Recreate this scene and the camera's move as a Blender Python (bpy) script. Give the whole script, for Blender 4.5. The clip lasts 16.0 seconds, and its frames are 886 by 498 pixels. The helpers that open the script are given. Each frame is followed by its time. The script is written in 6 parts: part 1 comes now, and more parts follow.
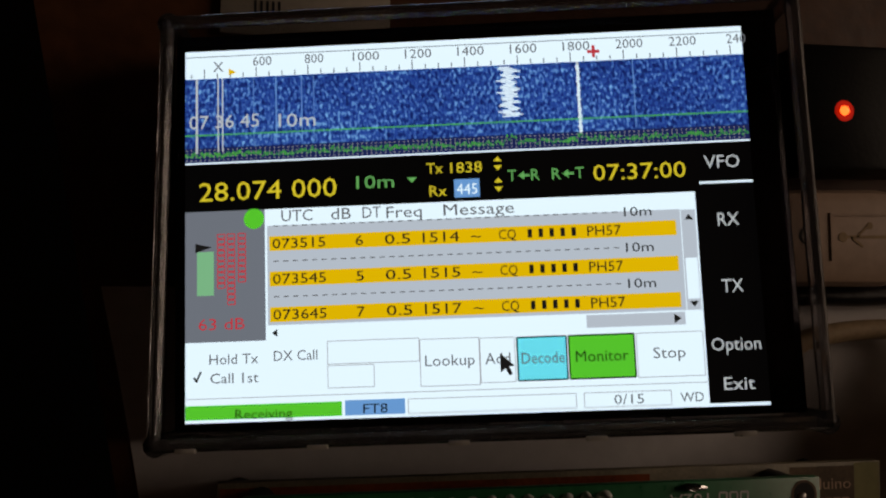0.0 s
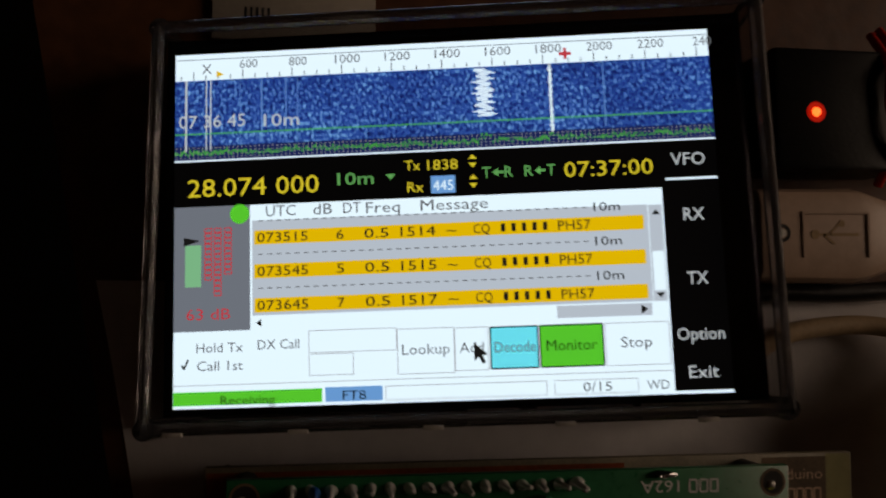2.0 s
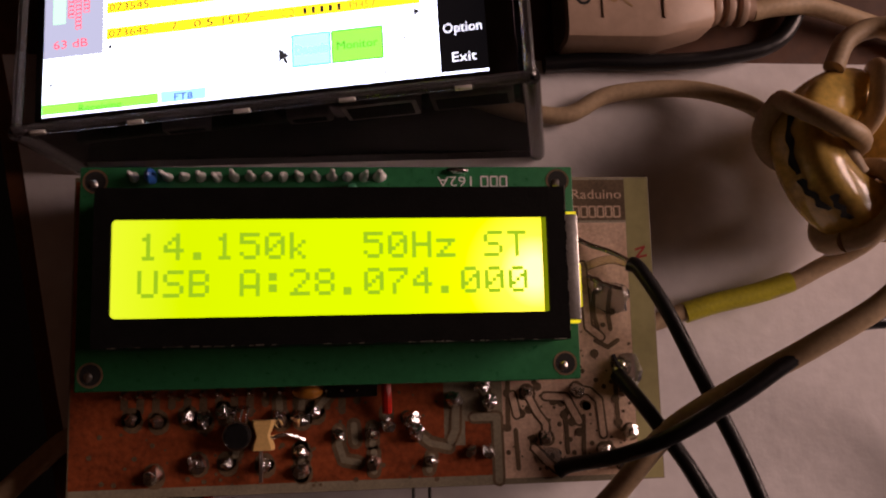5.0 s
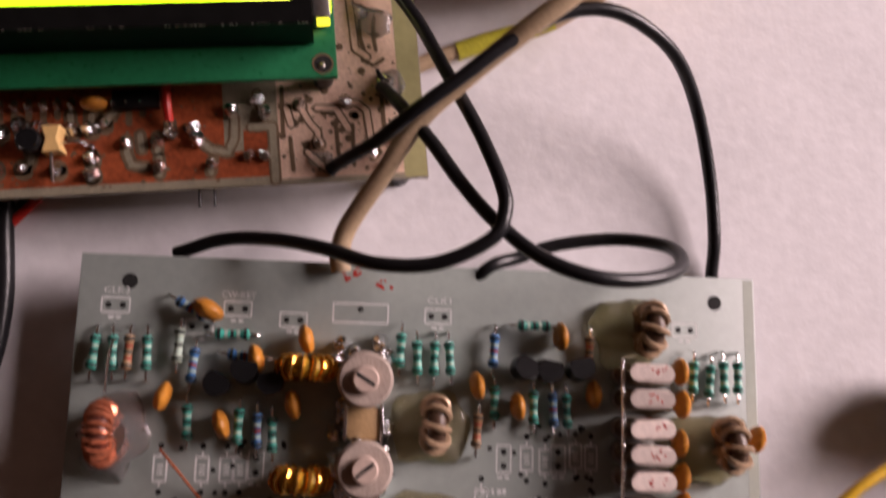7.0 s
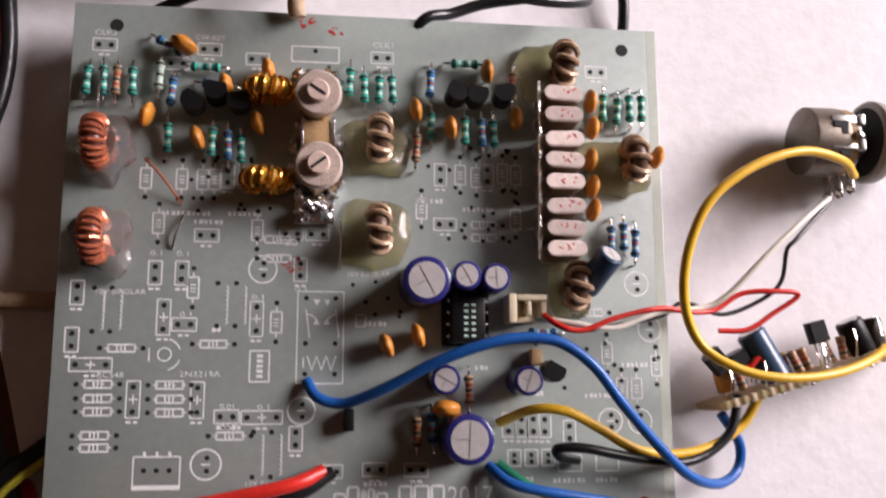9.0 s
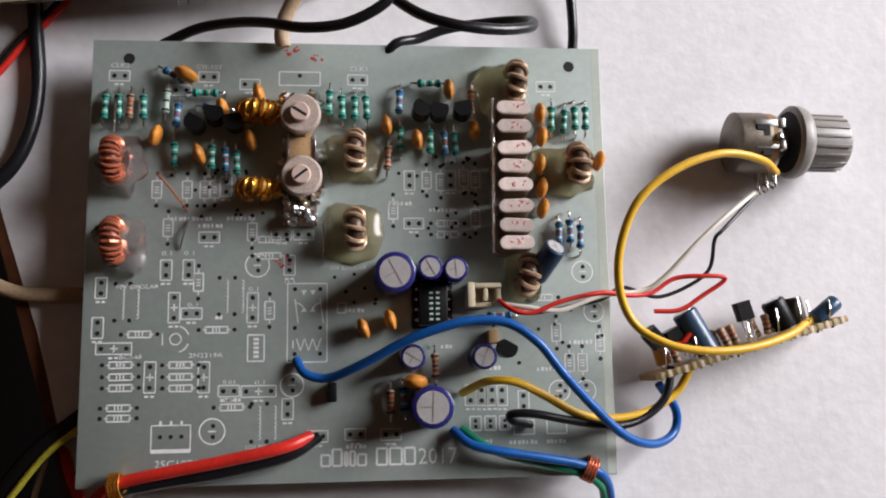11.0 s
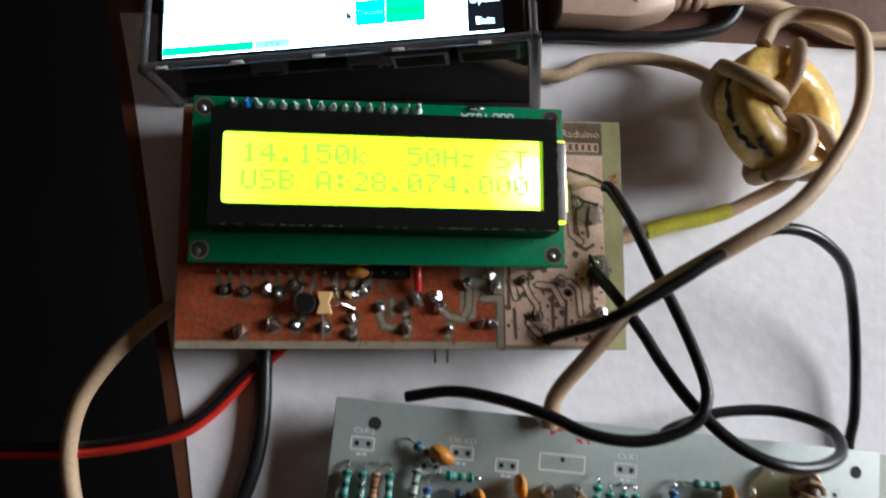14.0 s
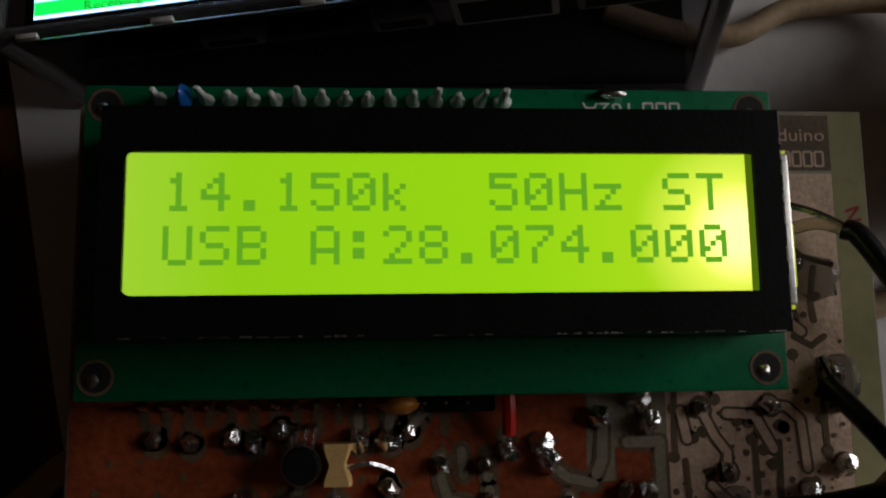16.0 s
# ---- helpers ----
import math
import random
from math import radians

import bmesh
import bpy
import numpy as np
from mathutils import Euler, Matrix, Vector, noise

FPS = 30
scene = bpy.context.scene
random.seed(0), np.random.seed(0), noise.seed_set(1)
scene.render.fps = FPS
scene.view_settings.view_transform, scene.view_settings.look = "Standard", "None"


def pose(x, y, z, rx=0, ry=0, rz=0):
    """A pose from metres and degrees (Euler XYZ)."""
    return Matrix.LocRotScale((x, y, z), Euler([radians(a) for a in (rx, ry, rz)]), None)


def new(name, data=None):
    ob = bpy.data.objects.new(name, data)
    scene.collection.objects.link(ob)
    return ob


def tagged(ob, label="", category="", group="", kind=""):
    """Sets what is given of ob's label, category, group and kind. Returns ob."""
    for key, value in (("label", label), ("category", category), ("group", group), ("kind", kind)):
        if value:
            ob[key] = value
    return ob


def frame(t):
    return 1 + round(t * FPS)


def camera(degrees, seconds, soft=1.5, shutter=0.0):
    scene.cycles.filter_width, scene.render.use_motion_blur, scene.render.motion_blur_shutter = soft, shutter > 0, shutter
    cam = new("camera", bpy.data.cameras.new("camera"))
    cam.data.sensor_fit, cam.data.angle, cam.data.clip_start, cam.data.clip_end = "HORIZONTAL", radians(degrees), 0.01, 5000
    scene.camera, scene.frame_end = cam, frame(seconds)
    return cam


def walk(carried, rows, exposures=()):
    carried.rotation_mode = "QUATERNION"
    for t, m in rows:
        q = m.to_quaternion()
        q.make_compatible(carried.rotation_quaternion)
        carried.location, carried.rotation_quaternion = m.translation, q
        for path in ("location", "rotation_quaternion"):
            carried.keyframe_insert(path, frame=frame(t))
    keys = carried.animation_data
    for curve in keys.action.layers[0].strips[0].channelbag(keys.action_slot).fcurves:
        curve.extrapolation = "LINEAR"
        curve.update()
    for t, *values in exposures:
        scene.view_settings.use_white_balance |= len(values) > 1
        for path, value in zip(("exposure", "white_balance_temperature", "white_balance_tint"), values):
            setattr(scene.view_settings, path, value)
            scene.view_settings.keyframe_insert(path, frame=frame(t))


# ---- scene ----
M = 0.001  # all lengths below are in millimetres

# ---- camera ----
cam = camera(53.66, 16.0, soft=2.0, shutter=0.5)
PATH = [
    (0.0, -37.0, 41.81, 135.4, 3.46, -11.2, 0.24),
    (0.5, -37.63, 43.36, 135.2, 3.46, -11.32, 0.37),
    (1.0, -35.65, 41.84, 138.81, 3.63, -10.96, 0.27),
    (1.5, -35.48, 41.09, 138.7, 3.73, -10.89, 0.34),
    (2.0, -33.32, 39.3, 140.89, 4.12, -10.44, 0.33),
    (2.5, -26.14, 34.39, 151.89, 4.5, -10.7, 0.03),
    (3.0, -16.91, 24.83, 158.87, 4.25, -9.27, -0.23),
    (3.5, -6.12, -4.58, 162.22, 7.65, -8.24, 0.14),
    (3.7, -1.66, -9.44, 164.94, 6.72, -8.15, -0.03),
    (5.8, 5.82, -22.94, 163.75, 8.96, -5.26, -1.95),
    (6.0, 9.95, -31.45, 167.29, 9.21, -6.41, -2.2),
    (6.5, 23.37, -52.69, 172.3, 9.1, -7.01, -3.35),
    (7.0, 35.41, -74.9, 177.42, 9.12, -7.15, -4.81),
    (7.5, 35.79, -96.91, 183.9, 8.95, -7.51, -5.28),
    (8.0, 34.4, -109.84, 188.47, 8.65, -6.74, -5.81),
    (8.5, 35.63, -123.35, 192.4, 8.21, -7.01, -6.23),
    (9.0, 38.13, -134.84, 197.85, 9.16, -7.35, -6.24),
    (9.2, 39.47, -138.49, 200.58, 8.67, -7.39, -6.33),
    (11.4, 49.44, -138.53, 231.29, 8.15, -5.12, -7.07),
    (11.5, 48.83, -136.37, 229.29, 7.61, -5.19, -6.66),
    (12.0, 42.54, -116.91, 217.16, 7.43, -3.95, -4.12),
    (12.5, 27.6, -95.95, 211.98, 9.33, -5.28, -4.34),
    (13.0, 5.1, -65.72, 209.18, 9.36, -6.75, -1.9),
    (13.2, -0.37, -63.53, 211.71, 11.48, -7.06, -1.54),
    (13.5, -7.14, -53.99, 213.64, 9.42, -7.24, -0.89),
    (14.0, -11.43, -41.3, 206.36, 8.17, -7.62, -0.09),
    (14.2, -5.22, -34.86, 179.26, 8.35, -4.59, -0.79),
    (14.5, -6.83, -27.79, 164.16, 8.96, -6.51, -0.8),
    (15.0, -6.92, -17.12, 125.73, 8.89, -6.12, -1.29),
    (15.5, -5.88, -16.1, 118.44, 8.2, -4.8, -0.97),
    (16.0, -7.11, -15.41, 120.7, 7.98, -4.27, -0.9),
]
EXPOSURES = [(0.0, -4.15, 10500, 24), (2.0, -4.15, 10500, 24), (2.5, -4.0, 10400, 25), (3.0, -3.6, 10300, 30), (3.5, -3.0, 10000, 48), (3.7, -2.8, 9800, 50),
             (5.8, -2.0, 9000, 44), (6.5, -1.45, 8000, 39), (7.0, -0.9, 7300, 34), (8.0, -0.42, 6900, 27), (9.0, -0.36, 6700, 22), (11.4, -0.62, 6300, 10),
             (12.5, -0.58, 6150, 8), (13.5, -0.72, 6050, 7), (14.5, -0.75, 6150, 6), (15.0, -1.55, 6400, 8), (15.5, -2.98, 6600, 8), (16.0, -2.98, 6700, 8)]
walk(cam, [(t, pose(x * M, y * M, z * M, rx, ry, rz)) for t, x, y, z, rx, ry, rz in PATH], EXPOSURES)

# ---- light ----
world = bpy.data.worlds.new("sky")
world.use_nodes = True
scene.world = world
sky = world.node_tree.nodes.new("ShaderNodeTexSky")
sky.sky_type, sky.sun_disc, sky.sun_elevation, sky.sun_rotation = "NISHITA", False, radians(28), radians(60)
world.node_tree.nodes["Background"].inputs["Strength"].default_value = 0.1
world.node_tree.links.new(sky.outputs[0], world.node_tree.nodes["Background"].inputs["Color"])

lamp = bpy.data.lights.new("window_daylight", "AREA")
lamp.shape, lamp.size, lamp.size_y, lamp.energy, lamp.color = "RECTANGLE", 0.78, 0.68, 66.0, (1.0, 0.97, 0.97)
new("window_daylight", lamp).matrix_world = pose(1.27, 0.27, 0.63, 0, 90, 0)


# ---- materials ----
def mat(name, color, rough=0.5, metal=0.0, vary=0.15, scale=120.0, bump=0.0, bump_scale=None, color2=None, per_object=0.0, transmission=0.0, coat=0.0, ior=1.45):
    """A surface with two scales of variation in colour, and fine relief."""
    m = bpy.data.materials.new(name)
    m.use_nodes = True
    nt = m.node_tree
    bsdf = nt.nodes["Principled BSDF"]
    bsdf.inputs["Metallic"].default_value = metal
    bsdf.inputs["IOR"].default_value = ior
    bsdf.inputs["Transmission Weight"].default_value = transmission
    bsdf.inputs["Coat Weight"].default_value = coat
    coord = nt.nodes.new("ShaderNodeTexCoord")
    n1, n2 = nt.nodes.new("ShaderNodeTexNoise"), nt.nodes.new("ShaderNodeTexNoise")
    for n, s in ((n1, scale), (n2, scale * 9)):
        n.inputs["Scale"].default_value, n.inputs["Detail"].default_value = s, 4
        nt.links.new(coord.outputs["Object"], n.inputs["Vector"])
    add = nt.nodes.new("ShaderNodeMath")
    add.operation = "ADD"
    nt.links.new(n1.outputs["Fac"], add.inputs[0])
    nt.links.new(n2.outputs["Fac"], add.inputs[1])
    ramp = nt.nodes.new("ShaderNodeMapRange")
    ramp.inputs["From Min"].default_value, ramp.inputs["From Max"].default_value = 0.7, 1.3
    nt.links.new(add.outputs[0], ramp.inputs["Value"])
    mix = nt.nodes.new("ShaderNodeMix")
    mix.data_type = "RGBA"
    dark = color2 or tuple(c * (1 - vary) for c in color)
    light = color if color2 else tuple(min(1, c * (1 + vary * 0.6)) for c in color)
    mix.inputs["A"].default_value, mix.inputs["B"].default_value = (*dark, 1), (*light, 1)
    nt.links.new(ramp.outputs[0], mix.inputs["Factor"])
    out = mix.outputs["Result"]
    if per_object:
        info, hue = nt.nodes.new("ShaderNodeObjectInfo"), nt.nodes.new("ShaderNodeHueSaturation")
        vr = nt.nodes.new("ShaderNodeMapRange")
        vr.inputs["To Min"].default_value, vr.inputs["To Max"].default_value = 1 - per_object, 1 + per_object
        nt.links.new(info.outputs["Random"], vr.inputs["Value"])
        nt.links.new(vr.outputs[0], hue.inputs["Value"])
        nt.links.new(out, hue.inputs["Color"])
        out = hue.outputs["Color"]
    nt.links.new(out, bsdf.inputs["Base Color"])
    rr = nt.nodes.new("ShaderNodeMapRange")
    rr.inputs["To Min"].default_value, rr.inputs["To Max"].default_value = max(0.02, rough - 0.08), min(1, rough + 0.08)
    nt.links.new(n2.outputs["Fac"], rr.inputs["Value"])
    nt.links.new(rr.outputs[0], bsdf.inputs["Roughness"])
    if bump:
        n3, b = nt.nodes.new("ShaderNodeTexNoise"), nt.nodes.new("ShaderNodeBump")
        n3.inputs["Scale"].default_value, n3.inputs["Detail"].default_value = bump_scale or scale * 5, 5
        nt.links.new(coord.outputs["Object"], n3.inputs["Vector"])
        b.inputs["Strength"].default_value, b.inputs["Distance"].default_value = bump, 0.0006
        nt.links.new(n3.outputs["Fac"], b.inputs["Height"])
        nt.links.new(b.outputs[0], bsdf.inputs["Normal"])
    return m


def glow(name, color, strength):
    m = bpy.data.materials.new(name)
    m.use_nodes = True
    b = m.node_tree.nodes["Principled BSDF"]
    b.inputs["Base Color"].default_value = (0.02, 0.02, 0.02, 1)
    b.inputs["Roughness"].default_value = 0.35
    b.inputs["Emission Color"].default_value = (*color, 1)
    b.inputs["Emission Strength"].default_value = strength
    return m


CLOTH = mat("white_sheet", (0.82, 0.80, 0.82), 0.85, vary=0.09, scale=30, bump=0.24, bump_scale=300)
WOOD = mat("brown_wood", (0.11, 0.037, 0.014), 0.55, vary=0.35, scale=40, bump=0.3)
DARK = mat("dark_floor", (0.005, 0.004, 0.0035), 0.8, vary=0.5, scale=15)
# brown of the unseen walls, set dark and warm to tint the fill light
WALLM = mat("unseen_room_brown", (0.075, 0.039, 0.021), 0.9, vary=0.1, scale=6)
PCB = mat("grey_solder_mask", (0.335, 0.385, 0.36), 0.38, vary=0.10, scale=60, bump=0.06)
PCBEDGE = mat("lit_pale_laminate", (0.52, 0.57, 0.50), 0.5, vary=0.1)
GREEN = mat("green_solder_mask", (0.0, 0.155, 0.062), 0.3, vary=0.2, scale=90)
PIGREEN = mat("dark_green_mask", (0.01, 0.07, 0.04), 0.35, vary=0.3)
COPPER = mat("lacquered_copper", (0.47, 0.105, 0.038), 0.36, metal=0.2, vary=0.5, scale=110, bump=0.25, color2=(0.19, 0.042, 0.018))
TINNED = mat("pink_bare_copper", (0.90, 0.66, 0.51), 0.36, metal=0.1, vary=0.35, scale=170, bump=0.25, color2=(0.62, 0.41, 0.30))
FR4 = mat("yellow_laminate", (0.40, 0.37, 0.18), 0.4, vary=0.15, scale=60)
ETCH = mat("etched_laminate", (0.155, 0.10, 0.058), 0.5, vary=0.4, scale=200)
SOLDER = mat("solder", (0.90, 0.90, 0.92), 0.2, metal=1.0, vary=0.25, scale=700, bump=0.5, bump_scale=900)
STEEL = mat("dull_steel", (0.55, 0.54, 0.52), 0.35, metal=1.0, vary=0.25, scale=150)
ALU = mat("brushed_can_top", (0.72, 0.70, 0.70), 0.42, metal=0.7, vary=0.15, scale=300)
SILK = mat("white_silk_ink", (0.78, 0.80, 0.79), 0.6, vary=0.18, scale=700)
HOLE = mat("drill_hole", (0.012, 0.012, 0.012), 0.8)
BLACK = mat("black_plastic", (0.007, 0.007, 0.008), 0.4, vary=0.3, scale=150, bump=0.1, ior=1.35)
BEZEL = mat("black_lacquered_tin", (0.005, 0.005, 0.005), 0.42, vary=0.4, scale=300, bump=0.08, ior=1.25)
GLASSBLACK = mat("black_display_glass", (0.006, 0.006, 0.007), 0.12, vary=0.2)
CABLEK = mat("black_rubber_cable", (0.010, 0.010, 0.012), 0.32, vary=0.3, scale=200, bump=0.15)
BEIGE = mat("beige_cable_sheath", (0.53, 0.38, 0.24), 0.5, vary=0.2, scale=120, bump=0.1)
YELLOWTAPE = mat("yellow_tape", (0.55, 0.50, 0.05), 0.45, vary=0.25, scale=150)
WYEL = mat("yellow_insulation", (0.74, 0.43, 0.025), 0.38, vary=0.15)
WBLU = mat("blue_insulation", (0.007, 0.095, 0.36), 0.35, vary=0.2)
WRED = mat("red_insulation", (0.62, 0.028, 0.018), 0.35, vary=0.2)
WGRN = mat("green_insulation", (0.01, 0.22, 0.12), 0.4, vary=0.2)
WWHT = mat("white_insulation", (0.74, 0.70, 0.62), 0.45, vary=0.12)
RGREEN = mat("green_resistor_lacquer", (0.018, 0.37, 0.29), 0.32, vary=0.2, scale=500, per_object=0.3)
RBLUE = mat("blue_resistor_lacquer", (0.035, 0.20, 0.50), 0.34, vary=0.2, scale=500, per_object=0.3)
RTAN = mat("tan_resistor_lacquer", (0.45, 0.26, 0.13), 0.45, vary=0.2, scale=500, per_object=0.25)
RPALE = mat("pale_resistor_lacquer", (0.45, 0.55, 0.45), 0.45, vary=0.2, scale=500)
TINPIN = mat("bright_tinned_pin", (0.90, 0.90, 0.90), 0.3, metal=0.35, vary=0.1, scale=500)
BANDK = mat("dark_band", (0.02, 0.03, 0.03), 0.5)
BANDR = mat("red_band", (0.35, 0.05, 0.03), 0.5)
BANDW = mat("pale_band", (0.45, 0.60, 0.52), 0.5)
ORANGE = mat("orange_ceramic_dip", (0.62, 0.24, 0.035), 0.4, vary=0.2, scale=300, per_object=0.2, bump=0.15)
BROWNCORE = mat("dark_ferrite", (0.05, 0.035, 0.025), 0.45, vary=0.3, scale=300)
TANCORE = mat("tan_core", (0.10, 0.055, 0.035), 0.35, vary=0.4, scale=250, bump=0.3)
REDCORE = mat("red_core", (0.10, 0.028, 0.02), 0.35, vary=0.3, scale=250)
YELCORE = mat("yellow_powder_iron", (0.55, 0.33, 0.03), 0.5, vary=0.2, scale=300)
WINDRED = mat("red_enamel_wire", (0.62, 0.19, 0.10), 0.24, metal=0.5, vary=0.35, scale=400)
WINDCU = mat("gold_enamel_wire", (0.92, 0.42, 0.07), 0.2, metal=0.9, vary=0.2, scale=400)
WINDBR = mat("brown_enamel_wire", (0.46, 0.31, 0.20), 0.3, metal=0.2, vary=0.45, scale=400)
GLUE = mat("clear_hot_glue", (0.93, 0.93, 0.92), 0.16, vary=0.03, transmission=0.92, bump=0.3, bump_scale=250)
GLUEY = mat("yellowed_glue", (0.93, 0.88, 0.66), 0.14, vary=0.1, transmission=0.9, bump=0.5, bump_scale=160)
# clear plastic, its tint darkened to put shade into the case's inside
CLEAR = mat("darkened_clear_plastic", (0.46, 0.45, 0.46), 0.03, vary=0.02, transmission=1.0, ior=1.05)
RIM = mat("clear_case_edge", (0.82, 0.80, 0.82), 0.08, vary=0.02, transmission=0.93, bump=0.25, bump_scale=140)
CLIP = mat("bright_clip", (0.90, 0.88, 0.84), 0.3, metal=0.3, vary=0.1)
ETCHGREY = mat("etched_grey_laminate", (0.26, 0.225, 0.16), 0.5, vary=0.3, scale=200)
TANCAP = mat("tan_capacitor_dip", (0.74, 0.47, 0.19), 0.35, vary=0.15, scale=300)
CREAM = mat("cream_nylon", (0.72, 0.62, 0.44), 0.5, vary=0.12)
TRIMW = mat("milky_trimmer_plastic", (0.46, 0.37, 0.32), 0.28, vary=0.2, scale=300)
ROTOR = mat("pinkish_rotor_plastic", (0.62, 0.47, 0.40), 0.35, vary=0.1)
# can sides in dark brown, well below the white of the tops
XSIDE = mat("brown_crystal_can", (0.26, 0.17, 0.11), 0.35, metal=0.6, vary=0.35, scale=300)
XTOP = mat("white_crystal_can", (0.70, 0.58, 0.53), 0.34, vary=0.25, scale=300, per_object=0.22)
PURPLE = mat("blue_capacitor_sleeve", (0.028, 0.028, 0.17), 0.24, vary=0.2, scale=150, per_object=0.2)
TEALCAN = mat("dark_blue_sleeve", (0.03, 0.07, 0.13), 0.3, vary=0.2)
REDPEN = mat("red_marker", (0.50, 0.05, 0.04), 0.6)
RINGY = mat("yellow_toroid_lacquer", (0.76, 0.50, 0.14), 0.2, vary=0.3, scale=90, bump=0.25, coat=0.6)
KNOB = mat("grey_knob_plastic", (0.30, 0.28, 0.26), 0.4, vary=0.15)
POTCAN = mat("tarnished_pot_can", (0.17, 0.14, 0.11), 0.4, metal=0.6, vary=0.35, scale=150)
PHENOL = mat("brown_phenolic", (0.40, 0.25, 0.12), 0.6, vary=0.25, scale=200)
USBP = mat("beige_plug_plastic", (0.47, 0.32, 0.24), 0.45, vary=0.12, scale=60, bump=0.05)
PAPER = mat("grey_label_paper", (0.42, 0.38, 0.33), 0.8, vary=0.1)
BLUEPLASTIC = mat("blue_plastic", (0.003, 0.014, 0.05), 0.35, vary=0.3)


# ---- mesh tools ----
def box(bm, x0, y0, z0, x1, y1, z1, bevel=0.0):
    vs = [bm.verts.new((x * M, y * M, z * M)) for x in (x0, x1) for y in (y0, y1) for z in (z0, z1)]
    fs = [bm.faces.new([vs[i] for i in q]) for q in ((0, 1, 3, 2), (4, 6, 7, 5), (0, 4, 5, 1), (2, 3, 7, 6), (0, 2, 6, 4), (1, 5, 7, 3))]
    if bevel:
        es = list({e for f in fs for e in f.edges})
        bmesh.ops.bevel(bm, geom=es, offset=bevel * M, segments=2, affect="EDGES", profile=0.5)
    return bm


def lathe(bm, profile, at=(0, 0, 0), axis="z", seg=20, turn=None):
    """Spins a profile of (radius, height) round an axis through at; closed at both ends."""
    rings = []
    for r, h in profile:
        ring = []
        for k in range(seg):
            a = 2 * math.pi * k / seg
            p = Vector((r * math.cos(a), r * math.sin(a), h))
            if axis == "x":
                p = Vector((p.z, p.x, p.y))
            elif axis == "y":
                p = Vector((p.y, p.z, p.x))
            if turn:
                p = turn @ p
            ring.append(bm.verts.new((p + Vector(at)) * M))
        rings.append(ring)
    for a, b in zip(rings, rings[1:]):
        for k in range(seg):
            bm.faces.new((a[k], a[(k + 1) % seg], b[(k + 1) % seg], b[k]))
    bm.faces.new(rings[0][::-1])
    bm.faces.new(rings[-1])
    return bm


def spline(points, steps=8):
    """A smooth line through the points."""
    ps = [Vector(p) for p in points]
    ps = [2 * ps[0] - ps[1], *ps, 2 * ps[-1] - ps[-2]]
    line = []
    for i in range(1, len(ps) - 2):
        for k in range(steps):
            t = k / steps
            a, b, c, d = ps[i - 1 : i + 3]
            line.append(0.5 * (2 * b + (c - a) * t + (2 * a - 5 * b + 4 * c - d) * t * t + (3 * b - a - 3 * c + d) * t**3))
    return line + [ps[-2]]


def sweep(bm, line, r, sides=10, r_end=None):
    """A round tube along a line, closed at both ends."""
    rings, up = [], Vector((0.13, 0.21, 0.97))
    n = len(line)
    for i, p in enumerate(line):
        way = (line[min(i + 1, n - 1)] - line[max(i - 1, 0)]).normalized()
        side = way.cross(up)
        if side.length < 1e-3:
            side = way.cross(Vector((1, 0, 0)))
        side.normalize()
        up = side.cross(way).normalized()
        rad = r if r_end is None else r + (r_end - r) * i / (n - 1)
        rings.append([bm.verts.new((p + rad * (math.cos(2 * math.pi * k / sides) * side + math.sin(2 * math.pi * k / sides) * up)) * M) for k in range(sides)])
    for a, b in zip(rings, rings[1:]):
        for k in range(sides):
            bm.faces.new((a[k], a[(k + 1) % sides], b[(k + 1) % sides], b[k]))
    bm.faces.new(rings[0][::-1])
    bm.faces.new(rings[-1])
    return bm


def blob(bm, at, rx, ry, rz, rough=0.0, seg=12, flat=None):
    """An uneven rounded lump; flat cuts it off below that height."""
    c = Vector(at)
    rows = []
    seed = Vector((at[0] * 0.37, at[1] * 0.53, 1.7))
    for i in range(seg // 2 + 1):
        th = math.pi * i / (seg // 2)
        row = []
        for k in range(seg):
            a = 2 * math.pi * k / seg
            d = Vector((math.sin(th) * math.cos(a), math.sin(th) * math.sin(a), math.cos(th)))
            s = 1 + rough * noise.noise(d * 1.6 + seed)
            p = c + Vector((d.x * rx, d.y * ry, d.z * rz)) * s
            if flat is not None and p.z < flat:
                p.z = flat
            row.append(bm.verts.new(p * M))
        rows.append(row)
    for a, b in zip(rows, rows[1:]):
        for k in range(seg):
            bm.faces.new((a[k], b[k], b[(k + 1) % seg], a[(k + 1) % seg]))
    bmesh.ops.remove_doubles(bm, verts=rows[0] + rows[-1], dist=1e-7)
    return bm


def quad(bm, x0, y0, x1, y1, z):
    bm.faces.new([bm.verts.new((x * M, y * M, z * M)) for x, y in ((x0, y0), (x1, y0), (x1, y1), (x0, y1))])
    return bm


def poly(bm, pts, z):
    bm.faces.new([bm.verts.new((x * M, y * M, z * M)) for x, y in pts])
    return bm


def disc(bm, x, y, r, z, seg=12):
    return poly(bm, [(x + r * math.cos(2 * math.pi * k / seg), y + r * math.sin(2 * math.pi * k / seg)) for k in range(seg)], z)


def ring(bm, x, y, r, w, z, seg=24, a0=0.0, a1=360.0):
    pts = [(math.cos(radians(a0 + (a1 - a0) * k / seg)), math.sin(radians(a0 + (a1 - a0) * k / seg))) for k in range(seg + 1)]
    for (c0, s0), (c1, s1) in zip(pts, pts[1:]):
        poly(bm, [(x + c0 * (r - w), y + s0 * (r - w)), (x + c0 * r, y + s0 * r), (x + c1 * r, y + s1 * r), (x + c1 * (r - w), y + s1 * (r - w))], z)
    return bm


